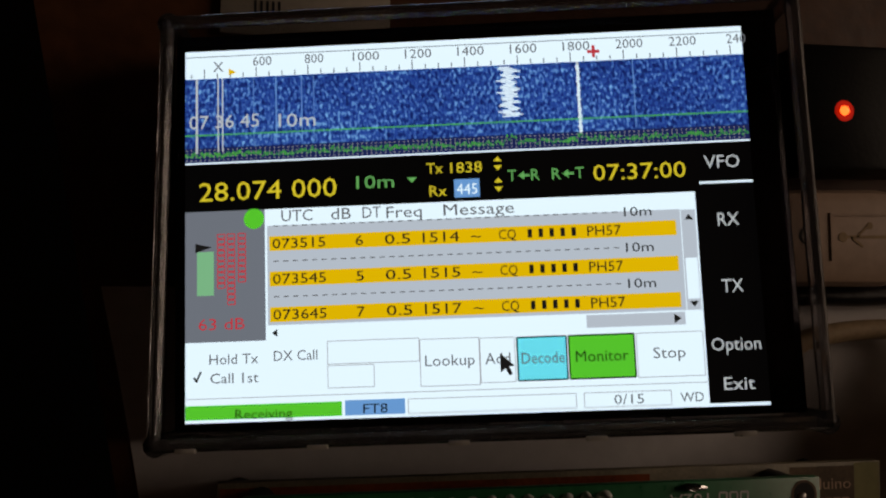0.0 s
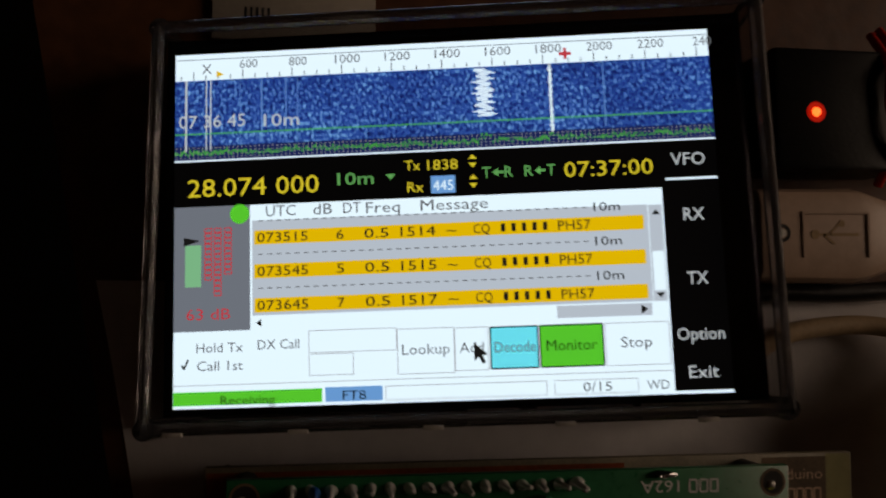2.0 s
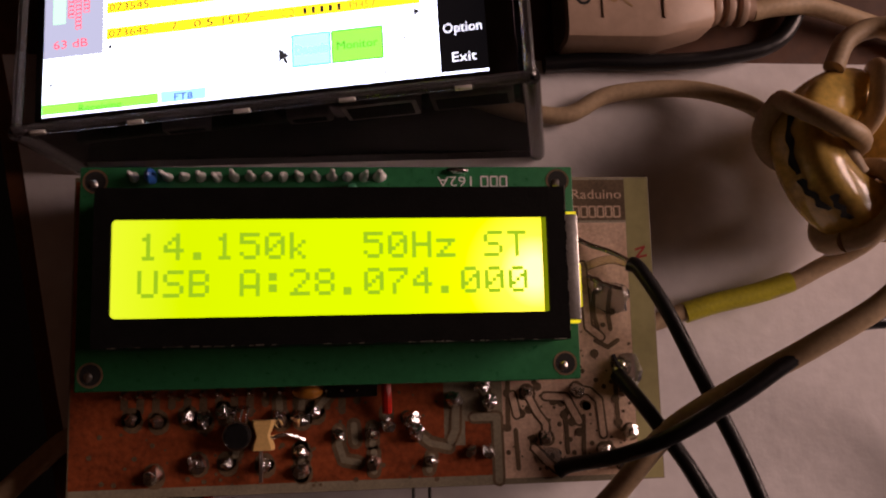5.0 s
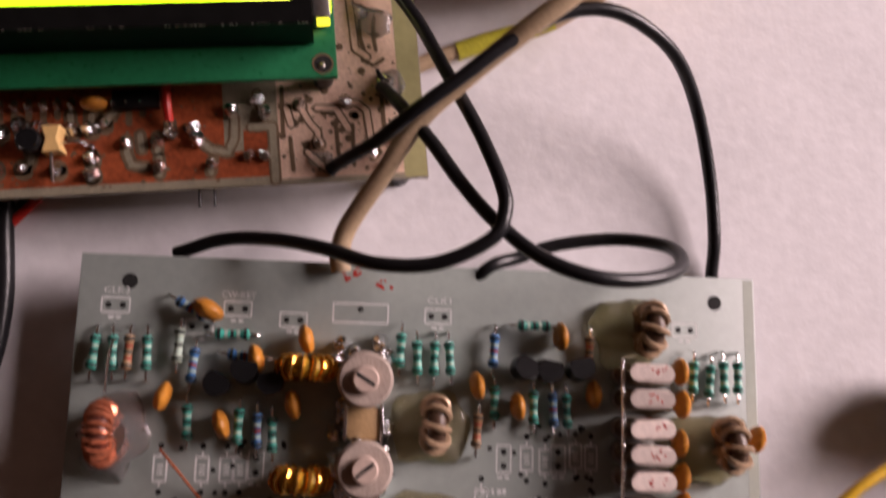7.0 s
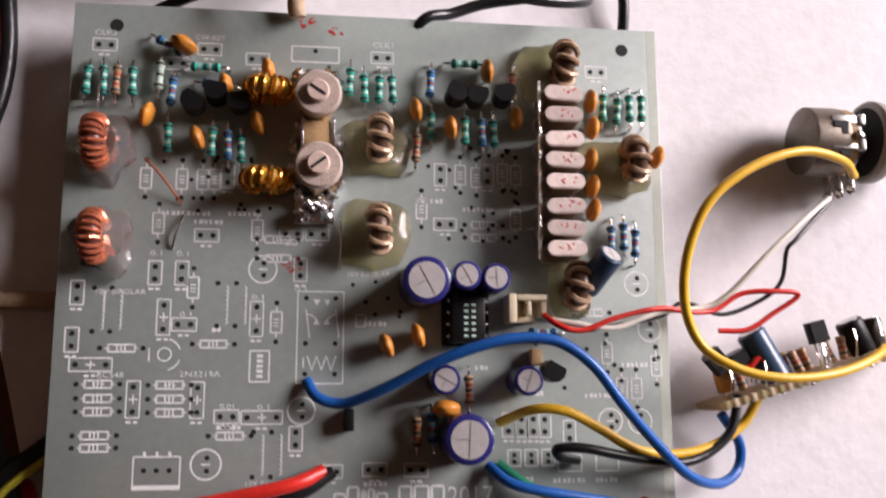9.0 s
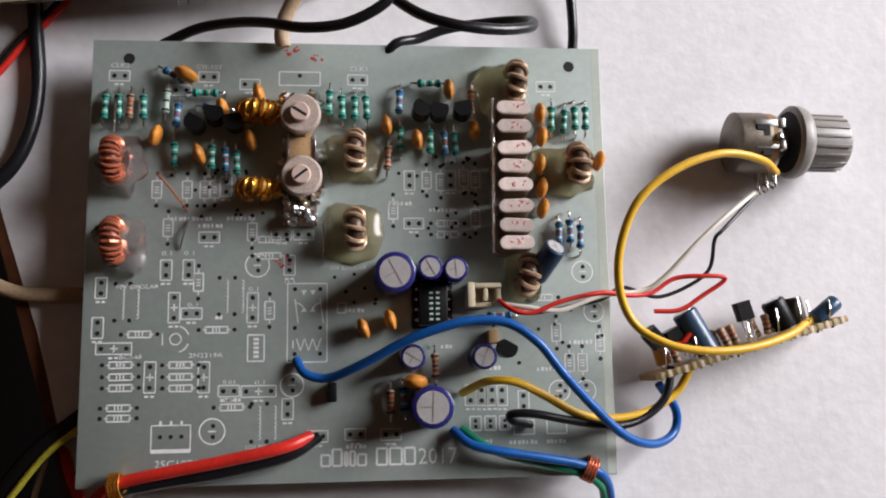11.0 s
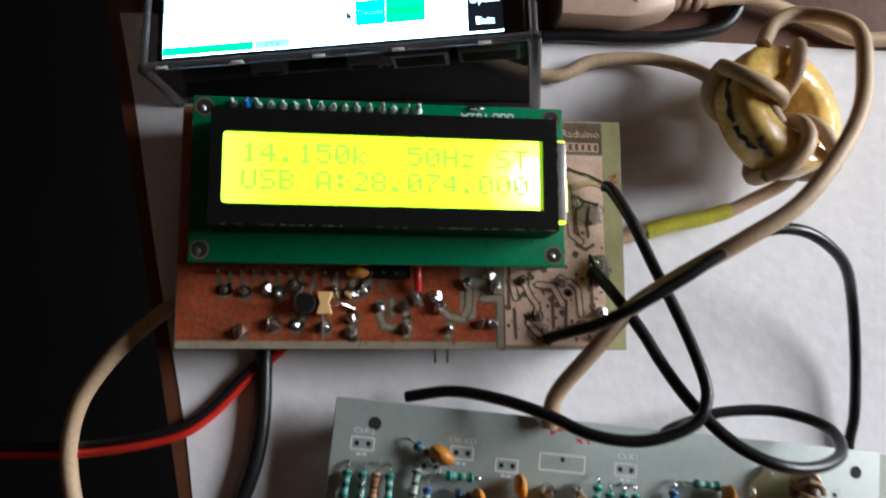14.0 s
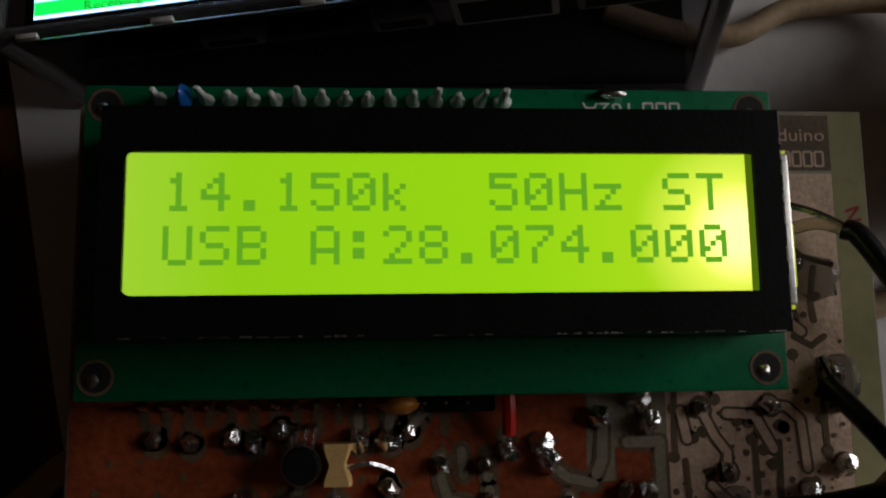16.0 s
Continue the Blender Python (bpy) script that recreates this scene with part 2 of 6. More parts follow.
def line2(bm, x0, y0, x1, y1, w, z):
    d = Vector((x1 - x0, y1 - y0)).normalized() * (w / 2)
    return poly(bm, [(x0 - d.y, y0 + d.x), (x0 + d.y, y0 - d.x), (x1 + d.y, y1 - d.x), (x1 - d.y, y1 + d.x)], z)


def frame2(bm, x0, y0, x1, y1, w, z):
    for a in ((x0, y0, x1, y0), (x1, y0, x1, y1), (x1, y1, x0, y1), (x0, y1, x0, y0)):
        line2(bm, *a, w, z)
    return bm


def new_bm():
    return bmesh.new()


def mesh_of(name, bm, material, smooth=True):
    me = bpy.data.meshes.new(name)
    bmesh.ops.recalc_face_normals(bm, faces=bm.faces) if len(bm.faces) < 6000 else None
    bm.to_mesh(me)
    bm.free()
    me.materials.append(material)
    if smooth:
        me.polygons.foreach_set("use_smooth", [True] * len(me.polygons))
        me.set_sharp_from_angle(angle=radians(38))
    return me


def part(name, bm, material, parent, label="", at=None, smooth=True):
    """Links a bmesh, or a mesh made before, as one mesh object under a thing or a part."""
    me = mesh_of(name, bm, material, smooth) if isinstance(bm, bmesh.types.BMesh) else bm
    ob = new(name, me)
    ob.parent = parent
    if at is not None:
        ob.matrix_basis = at
    return tagged(ob, label)


def thing(name, label, category, at=None, group=""):
    ob = new(name)
    ob.empty_display_size = 0.01
    if at is not None:
        ob.matrix_basis = at
    return tagged(ob, label, category, group)


def solid(name, bm, material, label, category, group="", kind=""):
    return tagged(new(name, mesh_of(name, bm, material)), label, category, group, kind)


def at_mm(x, y, z=0.0, rz=0.0, rx=0.0, ry=0.0):
    return pose(x * M, y * M, z * M, rx, ry, rz)


def words(text, x0, x1, y, h, z, mirror=False, upside=False):
    """Lettering in the built-in font as a bmesh, fitted between x0 and x1, with capitals h high centred on y."""
    cu = bpy.data.curves.new("lettering", "FONT")
    cu.body, cu.resolution_u = text, 2
    ob = bpy.data.objects.new("lettering", cu)
    me = bpy.data.meshes.new_from_object(ob)
    bpy.data.objects.remove(ob)
    bm = bmesh.new()
    bm.from_mesh(me)
    bpy.data.meshes.remove(me)
    bpy.data.curves.remove(cu)
    if not bm.verts:
        return bm
    lo, hi = min(v.co.x for v in bm.verts), max(v.co.x for v in bm.verts)
    for v in bm.verts:
        px, py = (v.co.x - lo) / (hi - lo), v.co.y / 0.7 - 0.5
        if upside:
            px, py = 1 - px, -py
        v.co = Vector((x0 + (x1 - x0) * px, y + h * py, z)) * M
    return bm


# ---- the room ----
def edge_x(y):
    """Where the table's near edge runs."""
    return -58.0 + (28.0 - y) * 0.186


b = new_bm()
poly_bottom = [(edge_x(-700) - 3, -700), (700, -700), (700, 700), (edge_x(700) - 3, 700)]
vs = [[b.verts.new((x * M, y * M, z * M)) for x, y in poly_bottom] for z in (-24, -0.6)]
b.faces.new(vs[0][::-1]), b.faces.new(vs[1])
for k in range(4):
    b.faces.new((vs[0][k], vs[0][(k + 1) % 4], vs[1][(k + 1) % 4], vs[1][k]))
tabletop = thing("table", "brown wooden table under a white sheet", "table")
part("tabletop", b, WOOD, tabletop)
for x, y in ((60, -640), (640, -640), (640, 640), (-60, 640)):
    part("leg", box(new_bm(), x - 25, y - 25, -750, x + 25, y + 25, -24, 2), WOOD, tabletop)

b = new_bm()
rows_y = [-700 + 744 * k / 60 for k in range(61)]
for z in (-0.5, 0.0):
    grid = []
    for j, y in enumerate(rows_y):
        e = edge_x(y) + 1.1 * noise.noise(Vector((y * 0.03, 3.1, 0)))
        grid.append([b.verts.new(((e + (700 - e) * (i / 30) ** 1.3) * M, y * M, (z - (0.35 if i == 0 else 0)) * M)) for i in range(31)])
    for r0, r1 in zip(grid, grid[1:]):
        for i in range(30):
            b.faces.new((r0[i], r0[i + 1], r1[i + 1], r1[i]))
solid("white_sheet", b, CLOTH, "white rough-textured sheet covering part of the table", "sheet")

b = box(new_bm(), -1800, -1500, -800, 1300, 1500, -750)
solid("floor", b, DARK, "very dark floor far below the table", "floor", kind="structure")
# ceiling and walls are unseen, added to enclose the light and bounce warm fill
solid("ceiling", box(new_bm(), -1800, -1500, 1750, 1300, 1500, 1800), WALLM, "unseen ceiling added to close the room", "ceiling", kind="structure")
solid("wall_west", box(new_bm(), -1900, -1500, -750, -1800, 1500, 1750), WALLM, "unseen wall added for warm fill light", "wall", kind="structure")
solid("wall_south", box(new_bm(), -1800, -1600, -750, 1300, -1500, 1750), WALLM, "unseen wall added for warm fill light", "wall", kind="structure")
solid("wall_north", box(new_bm(), -1800, 1500, -750, 1300, 1600, 1750), WALLM, "unseen wall added for warm fill light", "wall", kind="structure")
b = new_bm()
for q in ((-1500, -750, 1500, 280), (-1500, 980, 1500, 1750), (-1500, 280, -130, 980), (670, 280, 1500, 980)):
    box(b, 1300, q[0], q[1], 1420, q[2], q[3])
solid("wall_east", b, WALLM, "unseen wall added with an opening for window light", "wall", kind="structure")

# ---- clear case with the small colour display ----
SC, SX, SY, SZ = Vector((-12.15, 52.25, 25.67)), Vector((0.9722, 0.0416, 0.2306)), Vector((-0.0266, 0.9973, -0.0678)), Vector((-0.2328, 0.0598, 0.9707))
TILT = Matrix(((SX.x, SY.x, SZ.x, SC.x * M), (SX.y, SY.y, SZ.y, SC.y * M), (SX.z, SY.z, SZ.z, SC.z * M), (0, 0, 0, 1)))
computer = thing("display_computer", "small single-board computer with colour screen in clear plastic case", "computer", at_mm(-12.15, 52.25, 0))
INV = computer.matrix_basis.inverted()
LOCAL = INV @ TILT


def under(p):
    """Local x, y of the screen to a point under the computer, on the screen's plane raised by z."""
    return (LOCAL @ (Vector(p) * M)) / M


def case_wall(bm, u0, v0, u1, v1, t, low, high):
    """An upright wall from (u0, v0) to (u1, v1), t thick, whose top follows the screen."""
    d = Vector((u1 - u0, v1 - v0)).normalized()
    nrm = Vector((-d.y, d.x)) * t
    n = 14
    prev = None
    for k in range(n + 1):
        f = k / n
        col = []
        for o in (0, 1):
            u, v = u0 + (u1 - u0) * f + nrm.x * o, v0 + (v1 - v0) * f + nrm.y * o
            top = under((u, v, high + 0.25 * noise.noise(Vector((u * 0.15, v * 0.15, 2.0)))))
            foot = top - SZ * ((top.z - low) / SZ.z)
            col += [bm.verts.new(top * M), bm.verts.new(foot * M)]
        if prev:
            a, c = prev, col
            for q in ((a[0], c[0], c[2], a[2]), (a[1], a[3], c[3], c[1]), (a[0], a[1], c[1], c[0]), (a[2], c[2], c[3], a[3])):
                bm.faces.new(q)
        else:
            bm.faces.new((col[0], col[2], col[3], col[1]))
        prev = col
    bm.faces.new((prev[0], prev[1], prev[3], prev[2]))
    return bm


case = part("case", case_wall(new_bm(), -40.6, -27.4, 43.6, -27.4, 1.6, 0.1, 1.6), CLEAR, computer, "clear glossy plastic case wall")
part("case_wall", case_wall(new_bm(), 43.6, -27.3, 43.6, 28.6, 1.6, 0.1, 1.6), CLEAR, case)
part("case_wall", case_wall(new_bm(), 42.0, 28.6, -38.8, 28.6, 1.4, 0.1, 1.4), CLEAR, case)
part("case_wall", case_wall(new_bm(), -39.0, 27.2, -40.4, -25.7, 1.6, 0.1, 1.6), CLEAR, case)
b = new_bm()
foot = [p - SZ * (p.z / SZ.z) for p in map(under, ((-38.9, -25.7, 0), (41.9, -25.7, 0), (41.9, 27.1, 0), (-37.6, 27.1, 0)))]
vs = [[b.verts.new((p.x * M, p.y * M, z * M)) for p in foot] for z in (0.2, 1.5)]
b.faces.new(vs[0][::-1]), b.faces.new(vs[1])
for k in range(4):
    b.faces.new((vs[0][k], vs[0][(k + 1) % 4], vs[1][(k + 1) % 4], vs[1][k]))
# floor colour carries the shade inside the case
part("case_floor", b, BEZEL, case, "case floor coloured dark for the shaded inside")
screen = part("screen", box(new_bm(), -38.2, -25.6, -3.6, 41.3, 26.6, -0.10, 0.3), GLASSBLACK, computer, "black glass display module", LOCAL)
part("main_board", box(new_bm(), -37.0, -24.5, -12.5, 41.0, 25.5, -11.0, 0.2), PIGREEN, computer, "dark green main board", LOCAL)
for x0, x1, y0, h in ((2.0, 9.5, -25.6, 3.4), (12.0, 24.5, -26.0, 6.6), (26.6, 40.0, -25.8, 6.2), (-20, -12, -25.2, 3.0)):
    sock = part("socket", box(new_bm(), x0, y0, -11.0, x1, y0 + 12, -11 + h, 0.4), ALU, computer, "pressed steel socket", LOCAL)
    part("socket_mouth", box(new_bm(), x0 + 0.9, y0 - 0.06, -10.2, x1 - 0.9, y0 + 0.3, -11.8 + h), HOLE, sock)
part("component", lathe(new_bm(), [(1.7, -11), (1.7, -7.2), (1.4, -6.9)], (10.8, -23.4, 0), seg=16), ALU, computer, "small silver can capacitor", LOCAL)
part("component", box(new_bm(), -2.5, -24.6, -11, 0.6, -21.5, -6.5, 0.3), BLACK, computer, "black component", LOCAL)
part("header_strip", box(new_bm(), -30, 19, -11, 22, 24, -3.8, 0.2), BLACK, computer, "black header strip", LOCAL)
for x in (-36.0, -19.5, -2.0, 14.8, 32.8):
    part("clip", box(new_bm(), x - 1.3, -28.0, 1.7, x + 1.3, -27.4, 2.45, 0.1), CLIP, screen, "small bright metal clip")
corners = [(-40.2, -27.0), (43.0, -26.7), (43.0, 28.0), (-38.6, 28.0)]
for k in range(4):
    (u0, v0), (u1, v1) = corners[k], corners[(k + 1) % 4]
    line = [under((u0 + (u1 - u0) * j / 12, v0 + (v1 - v0) * j / 12, 1.5 + 0.3 * noise.noise(Vector((u0 + j * 0.7, v0, 4.0))))) for j in range(13)]
    part("case_rim", sweep(new_bm(), line, 0.9, 8), RIM, case, "shiny clear rim")
    top = under((u0, v0, 1.4))
    part("case_corner", sweep(new_bm(), [top, (top * 2 + top - SZ * (top.z / SZ.z)) / 3, top - SZ * ((top.z - 0.3) / SZ.z)], 1.5, 12), RIM, case, "rounded clear case corner")

SCREEN_LEVEL = 15.0


def screen_glow(name, color, strength):
    """Light of the small display, whose backlight is bluish."""
    r, g, bl = color
    return glow(name, (r * 0.73, g, bl * 1.27), strength)


GW = screen_glow("screen_white", (0.66, 0.86, 1.0), SCREEN_LEVEL * 1.35)
GROWS = screen_glow("screen_pale_blue", (0.52, 0.62, 0.74), SCREEN_LEVEL)
GYEL = screen_glow("screen_amber", (0.95, 0.56, 0.02), SCREEN_LEVEL)
GBLACK = screen_glow("screen_black", (0.10, 0.11, 0.14), 0.12)
GGREY = screen_glow("screen_slate", (0.17, 0.20, 0.25), SCREEN_LEVEL)
GGREEN = screen_glow("screen_green", (0.001, 0.55, 0.04), SCREEN_LEVEL * 1.2)
GMINT = screen_glow("screen_mint", (0.16, 0.55, 0.30), SCREEN_LEVEL)
GBLUE = screen_glow("screen_sky_blue", (0.10, 0.38, 0.80), SCREEN_LEVEL)
GCYAN = screen_glow("screen_cyan", (0.0, 0.64, 0.80), SCREEN_LEVEL * 1.35)
GINK = screen_glow("screen_ink", (0.03, 0.03, 0.03), 5.0)
GGREYINK = screen_glow("screen_grey_ink", (0.13, 0.14, 0.16), SCREEN_LEVEL)
GLINE = screen_glow("screen_line_grey", (0.42, 0.45, 0.5), SCREEN_LEVEL)
GYTEXT = screen_glow("screen_yellow_text", (0.85, 0.66, 0.05), SCREEN_LEVEL)
GGTEXT = screen_glow("screen_green_text", (0.08, 0.50, 0.14), SCREEN_LEVEL)
GRED = screen_glow("screen_red", (0.70, 0.05, 0.07), SCREEN_LEVEL)
GNAVY = screen_glow("screen_navy", (0.01, 0.02, 0.10), SCREEN_LEVEL)
GWTEXT = screen_glow("screen_dim_white", (0.55, 0.62, 0.68), SCREEN_LEVEL)

# the waterfall: speckled blue noise
GFALL = bpy.data.materials.new("screen_waterfall")
GFALL.use_nodes = True
nt = GFALL.node_tree
bs = nt.nodes["Principled BSDF"]
bs.inputs["Base Color"].default_value, bs.inputs["Roughness"].default_value = (0.01, 0.01, 0.02, 1), 0.35
co, na, nb = nt.nodes.new("ShaderNodeTexCoord"), nt.nodes.new("ShaderNodeTexNoise"), nt.nodes.new("ShaderNodeTexNoise")
na.inputs["Scale"].default_value, na.inputs["Detail"].default_value = 2600, 2
nb.inputs["Scale"].default_value, nb.inputs["Detail"].default_value = 60, 3
mp = nt.nodes.new("ShaderNodeMapping")
mp.inputs["Scale"].default_value = (1.0, 0.6, 1)
nt.links.new(co.outputs["Object"], mp.inputs["Vector"])
nt.links.new(mp.outputs[0], na.inputs["Vector"])
nt.links.new(co.outputs["Object"], nb.inputs["Vector"])
ad = nt.nodes.new("ShaderNodeMath")
ad.operation = "MULTIPLY_ADD"
ad.inputs[1].default_value = 0.35
nt.links.new(nb.outputs["Fac"], ad.inputs[0])
nt.links.new(na.outputs["Fac"], ad.inputs[2])
cr = nt.nodes.new("ShaderNodeValToRGB")
cr.color_ramp.elements[0].position, cr.color_ramp.elements[0].color = 0.5, (0.0006, 0.011, 0.10, 1)
cr.color_ramp.elements[1].position, cr.color_ramp.elements[1].color = 0.98, (0.10, 0.55, 1.2, 1)
el = cr.color_ramp.elements.new(0.72)
el.color = (0.0015, 0.062, 0.44, 1)
nt.links.new(ad.outputs[0], cr.inputs["Fac"])
nt.links.new(cr.outputs[0], bs.inputs["Emission Color"])
bs.inputs["Emission Strength"].default_value = SCREEN_LEVEL * 1.2


def panel(name, x0, y0, x1, y1, z, material):
    return part(name, quad(new_bm(), x0, y0, x1, y1, z), material, screen, smooth=False)


def text(s, x0, x1, y, h, z, material):
    return part("lettering", words(s, x0, x1, y, h, z), material, screen, smooth=False)


panel("window", -36.75, -24.4, 29.3, 2.7, 0.00, GW)
panel("side_column", 29.3, -24.1, 36.75, 9.0, 0.00, GBLACK)
panel("scale_band", -36.75, 20.6, 36.75, 24.4, 0.00, GW)
panel("waterfall", -36.75, 11.2, 36.75, 20.6, 0.00, GFALL)
panel("spectrum", -36.75, 9.25, 36.75, 11.2, 0.00, GNAVY)
panel("dark_bar", -36.75, 2.75, 29.3, 9.05, 0.00, GBLACK)
panel("rule", -36.75, 9.02, 36.75, 9.25, 0.02, GW)
panel("rule", -36.75, -24.5, 36.75, -24.1, 0.02, GW)
# scale
for k, s in enumerate(("600", "800", "1000", "1200", "1400", "1600", "1800", "2000", "2200", "240")):
    x = -26.4 + 6.93 * k
    w = 1.25 if len(s) == 3 else 1.75
    text(s, x - w, x + w, 22.75, 1.25, 0.05, GGREYINK)
b = new_bm()
for k in range(42):
    x = -35.9 + 1.7325 * k
    quad(b, x - 0.07, 20.65, x + 0.07, 21.9 if k % 4 == 1 else 21.3, 0.05)
quad(b, -36.7, 23.55, 36.7, 23.66, 0.05)
tagged(part("scale", b, GGREYINK, screen, smooth=False), kind="stuff")
text("X", -33.0, -31.6, 22.2, 1.4, 0.06, GGREYINK)
part("cross", quad(quad(new_bm(), 16.6, 21.65, 18.2, 22.1, 0.06), 17.2, 21.1, 17.6, 22.7, 0.07), GRED, screen, smooth=False)
part("mark", poly(new_bm(), [(-30.9, 21.0), (-29.9, 21.3), (-30.9, 21.9)], 0.06), GYEL, screen, smooth=False)
# signals
for x, w, y0 in ((-35.2, 0.30, 10.5), (-32.35, 0.18, 10.6), (-31.75, 0.18, 10.6), (15.2, 0.34, 11.0)):
    panel("signal_trace", x - w / 2, y0, x + w / 2, 20.6, 0.04, GWTEXT)
for x, w in ((-24.6, 0.14), (-21.2, 0.10), (22.4, 0.10), (-19.6, 0.06), (-27.6, 0.06)):
    panel("signal_trace", x - w / 2, 11.5, x + w / 2, 20.6, 0.03, GBLUE)
b = new_bm()
rnd = random.Random(5)
for k in range(34):
    y = 13.6 + k * 0.2
    c = 6.15 + 0.45 * math.sin(k * 1.5) + rnd.uniform(-0.2, 0.2)
    w = rnd.uniform(0.7, 1.15)
    quad(b, c - w, y, c + w, y + 0.16, 0.04)
for k in range(30):
    y = 11.2 + k * 0.3
    quad(b, 15.2 - rnd.uniform(0.1, 0.3), y, 15.2 + rnd.uniform(0.1, 0.3), y + 0.2, 0.05)
tagged(part("signal_burst", b, GW, screen, smooth=False), kind="stuff")
b = new_bm()
quad(b, -36.75, 12.85, 36.75, 12.99, 0.05)
for k in range(245):
    x = -36.75 + 0.3 * k
    y = 9.75 + 0.55 * rnd.random() + (0.6 if abs(x - 15.2) < 0.6 or abs(x - 6) < 1 else 0)
    y2 = y + rnd.uniform(0.12, 0.55)
    quad(b, x, y, x + 0.17, y2, 0.05)
part("spectrum_trace", b, GGREEN, screen, smooth=False)
b = new_bm()
for j in range(4):
    for k in range(120):
        quad(b, -36.6 + 0.61 * k, 9.5 + 0.45 * j, -36.45 + 0.61 * k, 9.62 + 0.45 * j, 0.03)
part("spectrum_dots", b, GLINE, screen, smooth=False)
text("07 36 45", -36.2, -26.9, 14.7, 1.8, 0.06, GWTEXT)
text("10m", -24.3, -19.4, 14.5, 1.8, 0.06, GWTEXT)
# dial row
text("28.074 000", -34.9, -16.8, 5.3, 2.5, 0.05, GYTEXT)
text("10m", -14.2, -9.3, 5.75, 1.7, 0.05, GGTEXT)
part("arrow", poly(new_bm(), [(-7.6, 6.1), (-6.3, 6.1), (-6.95, 5.4)], 0.05), GGTEXT, screen, smooth=False)
text("Tx", -5.0, -2.9, 7.2, 1.4, 0.05, GYTEXT)
text("1838", -1.9, 2.2, 7.15, 1.4, 0.05, GYTEXT)
text("Rx", -4.7, -2.5, 4.2, 1.4, 0.05, GYTEXT)
panel("field", -1.5, 3.2, 1.8, 5.6, 0.04, GBLUE)
text("445", -1.2, 1.5, 4.3, 1.4, 0.07, GW)
for y in (7.6, 4.8):
    part("arrow", poly(new_bm(), [(3.7, y + 0.15), (4.8, y + 0.15), (4.25, y + 0.8)], 0.05), GYTEXT, screen, smooth=False)
    part("arrow", poly(new_bm(), [(3.7, y - 0.4), (4.25, y - 1.05), (4.8, y - 0.4)], 0.05), GYTEXT, screen, smooth=False)
for a, c, x in (("T", "R", 5.5), ("R", "T", 11.2)):
    text(a, x, x + 1.1, 5.8, 1.5, 0.05, GGTEXT)
    part("arrow", quad(poly(new_bm(), [(x + 1.35, 5.75), (x + 2.1, 5.2), (x + 2.1, 6.3)], 0.05), x + 1.9, 5.6, x + 2.8, 5.9, 0.05), GGTEXT, screen, smooth=False)
    text(c, x + 3.0, x + 4.1, 5.8, 1.5, 0.05, GGTEXT)
text("07:37:00", 16.5, 28.3, 5.7, 2.1, 0.05, GYTEXT)
# side column
text("VFO", 30.7, 35.2, 6.5, 1.7, 0.05, GWTEXT)
panel("underline", 29.9, 3.65, 36.7, 3.95, 0.05, GW)
text("RX", 31.9, 34.6, -1.0, 1.7, 0.05, GWTEXT)
text("TX", 31.8, 34.5, -9.5, 1.7, 0.05, GWTEXT)
text("Option", 30.0, 36.1, -16.8, 1.6, 0.05, GWTEXT)
text("Exit", 31.2, 35.0, -21.7, 1.6, 0.05, GWTEXT)
# level meter
panel("meter", -36.75, -14.3, -26.3, 2.7, 0.02, GGREY)
part("lamp_dot", disc(new_bm(), -27.7, 1.5, 1.35, 0.06, 20), GGREEN, screen, smooth=False)
part("pointer", poly(new_bm(), [(-35.4, -1.5), (-35.4, -2.7), (-33.2, -2.0)], 0.06), GINK, screen, smooth=False)
panel("level_bar", -35.2, -8.3, -33.0, -2.6, 0.05, GMINT)
b = new_bm()
for x, n in ((-32.5, 10), (-31.2, 13), (-29.8, 9)):
    for k in range(n):
        frame2(b, x, -0.9 - 0.72 * k, x + 0.95, -0.35 - 0.72 * k, 0.14, 0.05)
part("meter_scale", b, GRED, screen, smooth=False)
text("63 dB", -35.0, -29.0, -12.0, 1.5, 0.05, GRED)
# table of messages
text("UTC", -24.1, -20.0, 1.75, 1.5, 0.05, GGREYINK)
text("dB", -17.6, -15.0, 1.75, 1.5, 0.05, GGREYINK)
text("DT", -13.5, -11.1, 1.75, 1.5, 0.05, GGREYINK)
text("Freq", -10.4, -5.8, 1.65, 1.5, 0.05, GGREYINK)
text("Message", -3.0, 6.1, 1.65, 1.5, 0.05, GGREYINK)
panel("list", -26.0, -12.4, 27.2, 0.5, 0.02, GROWS)
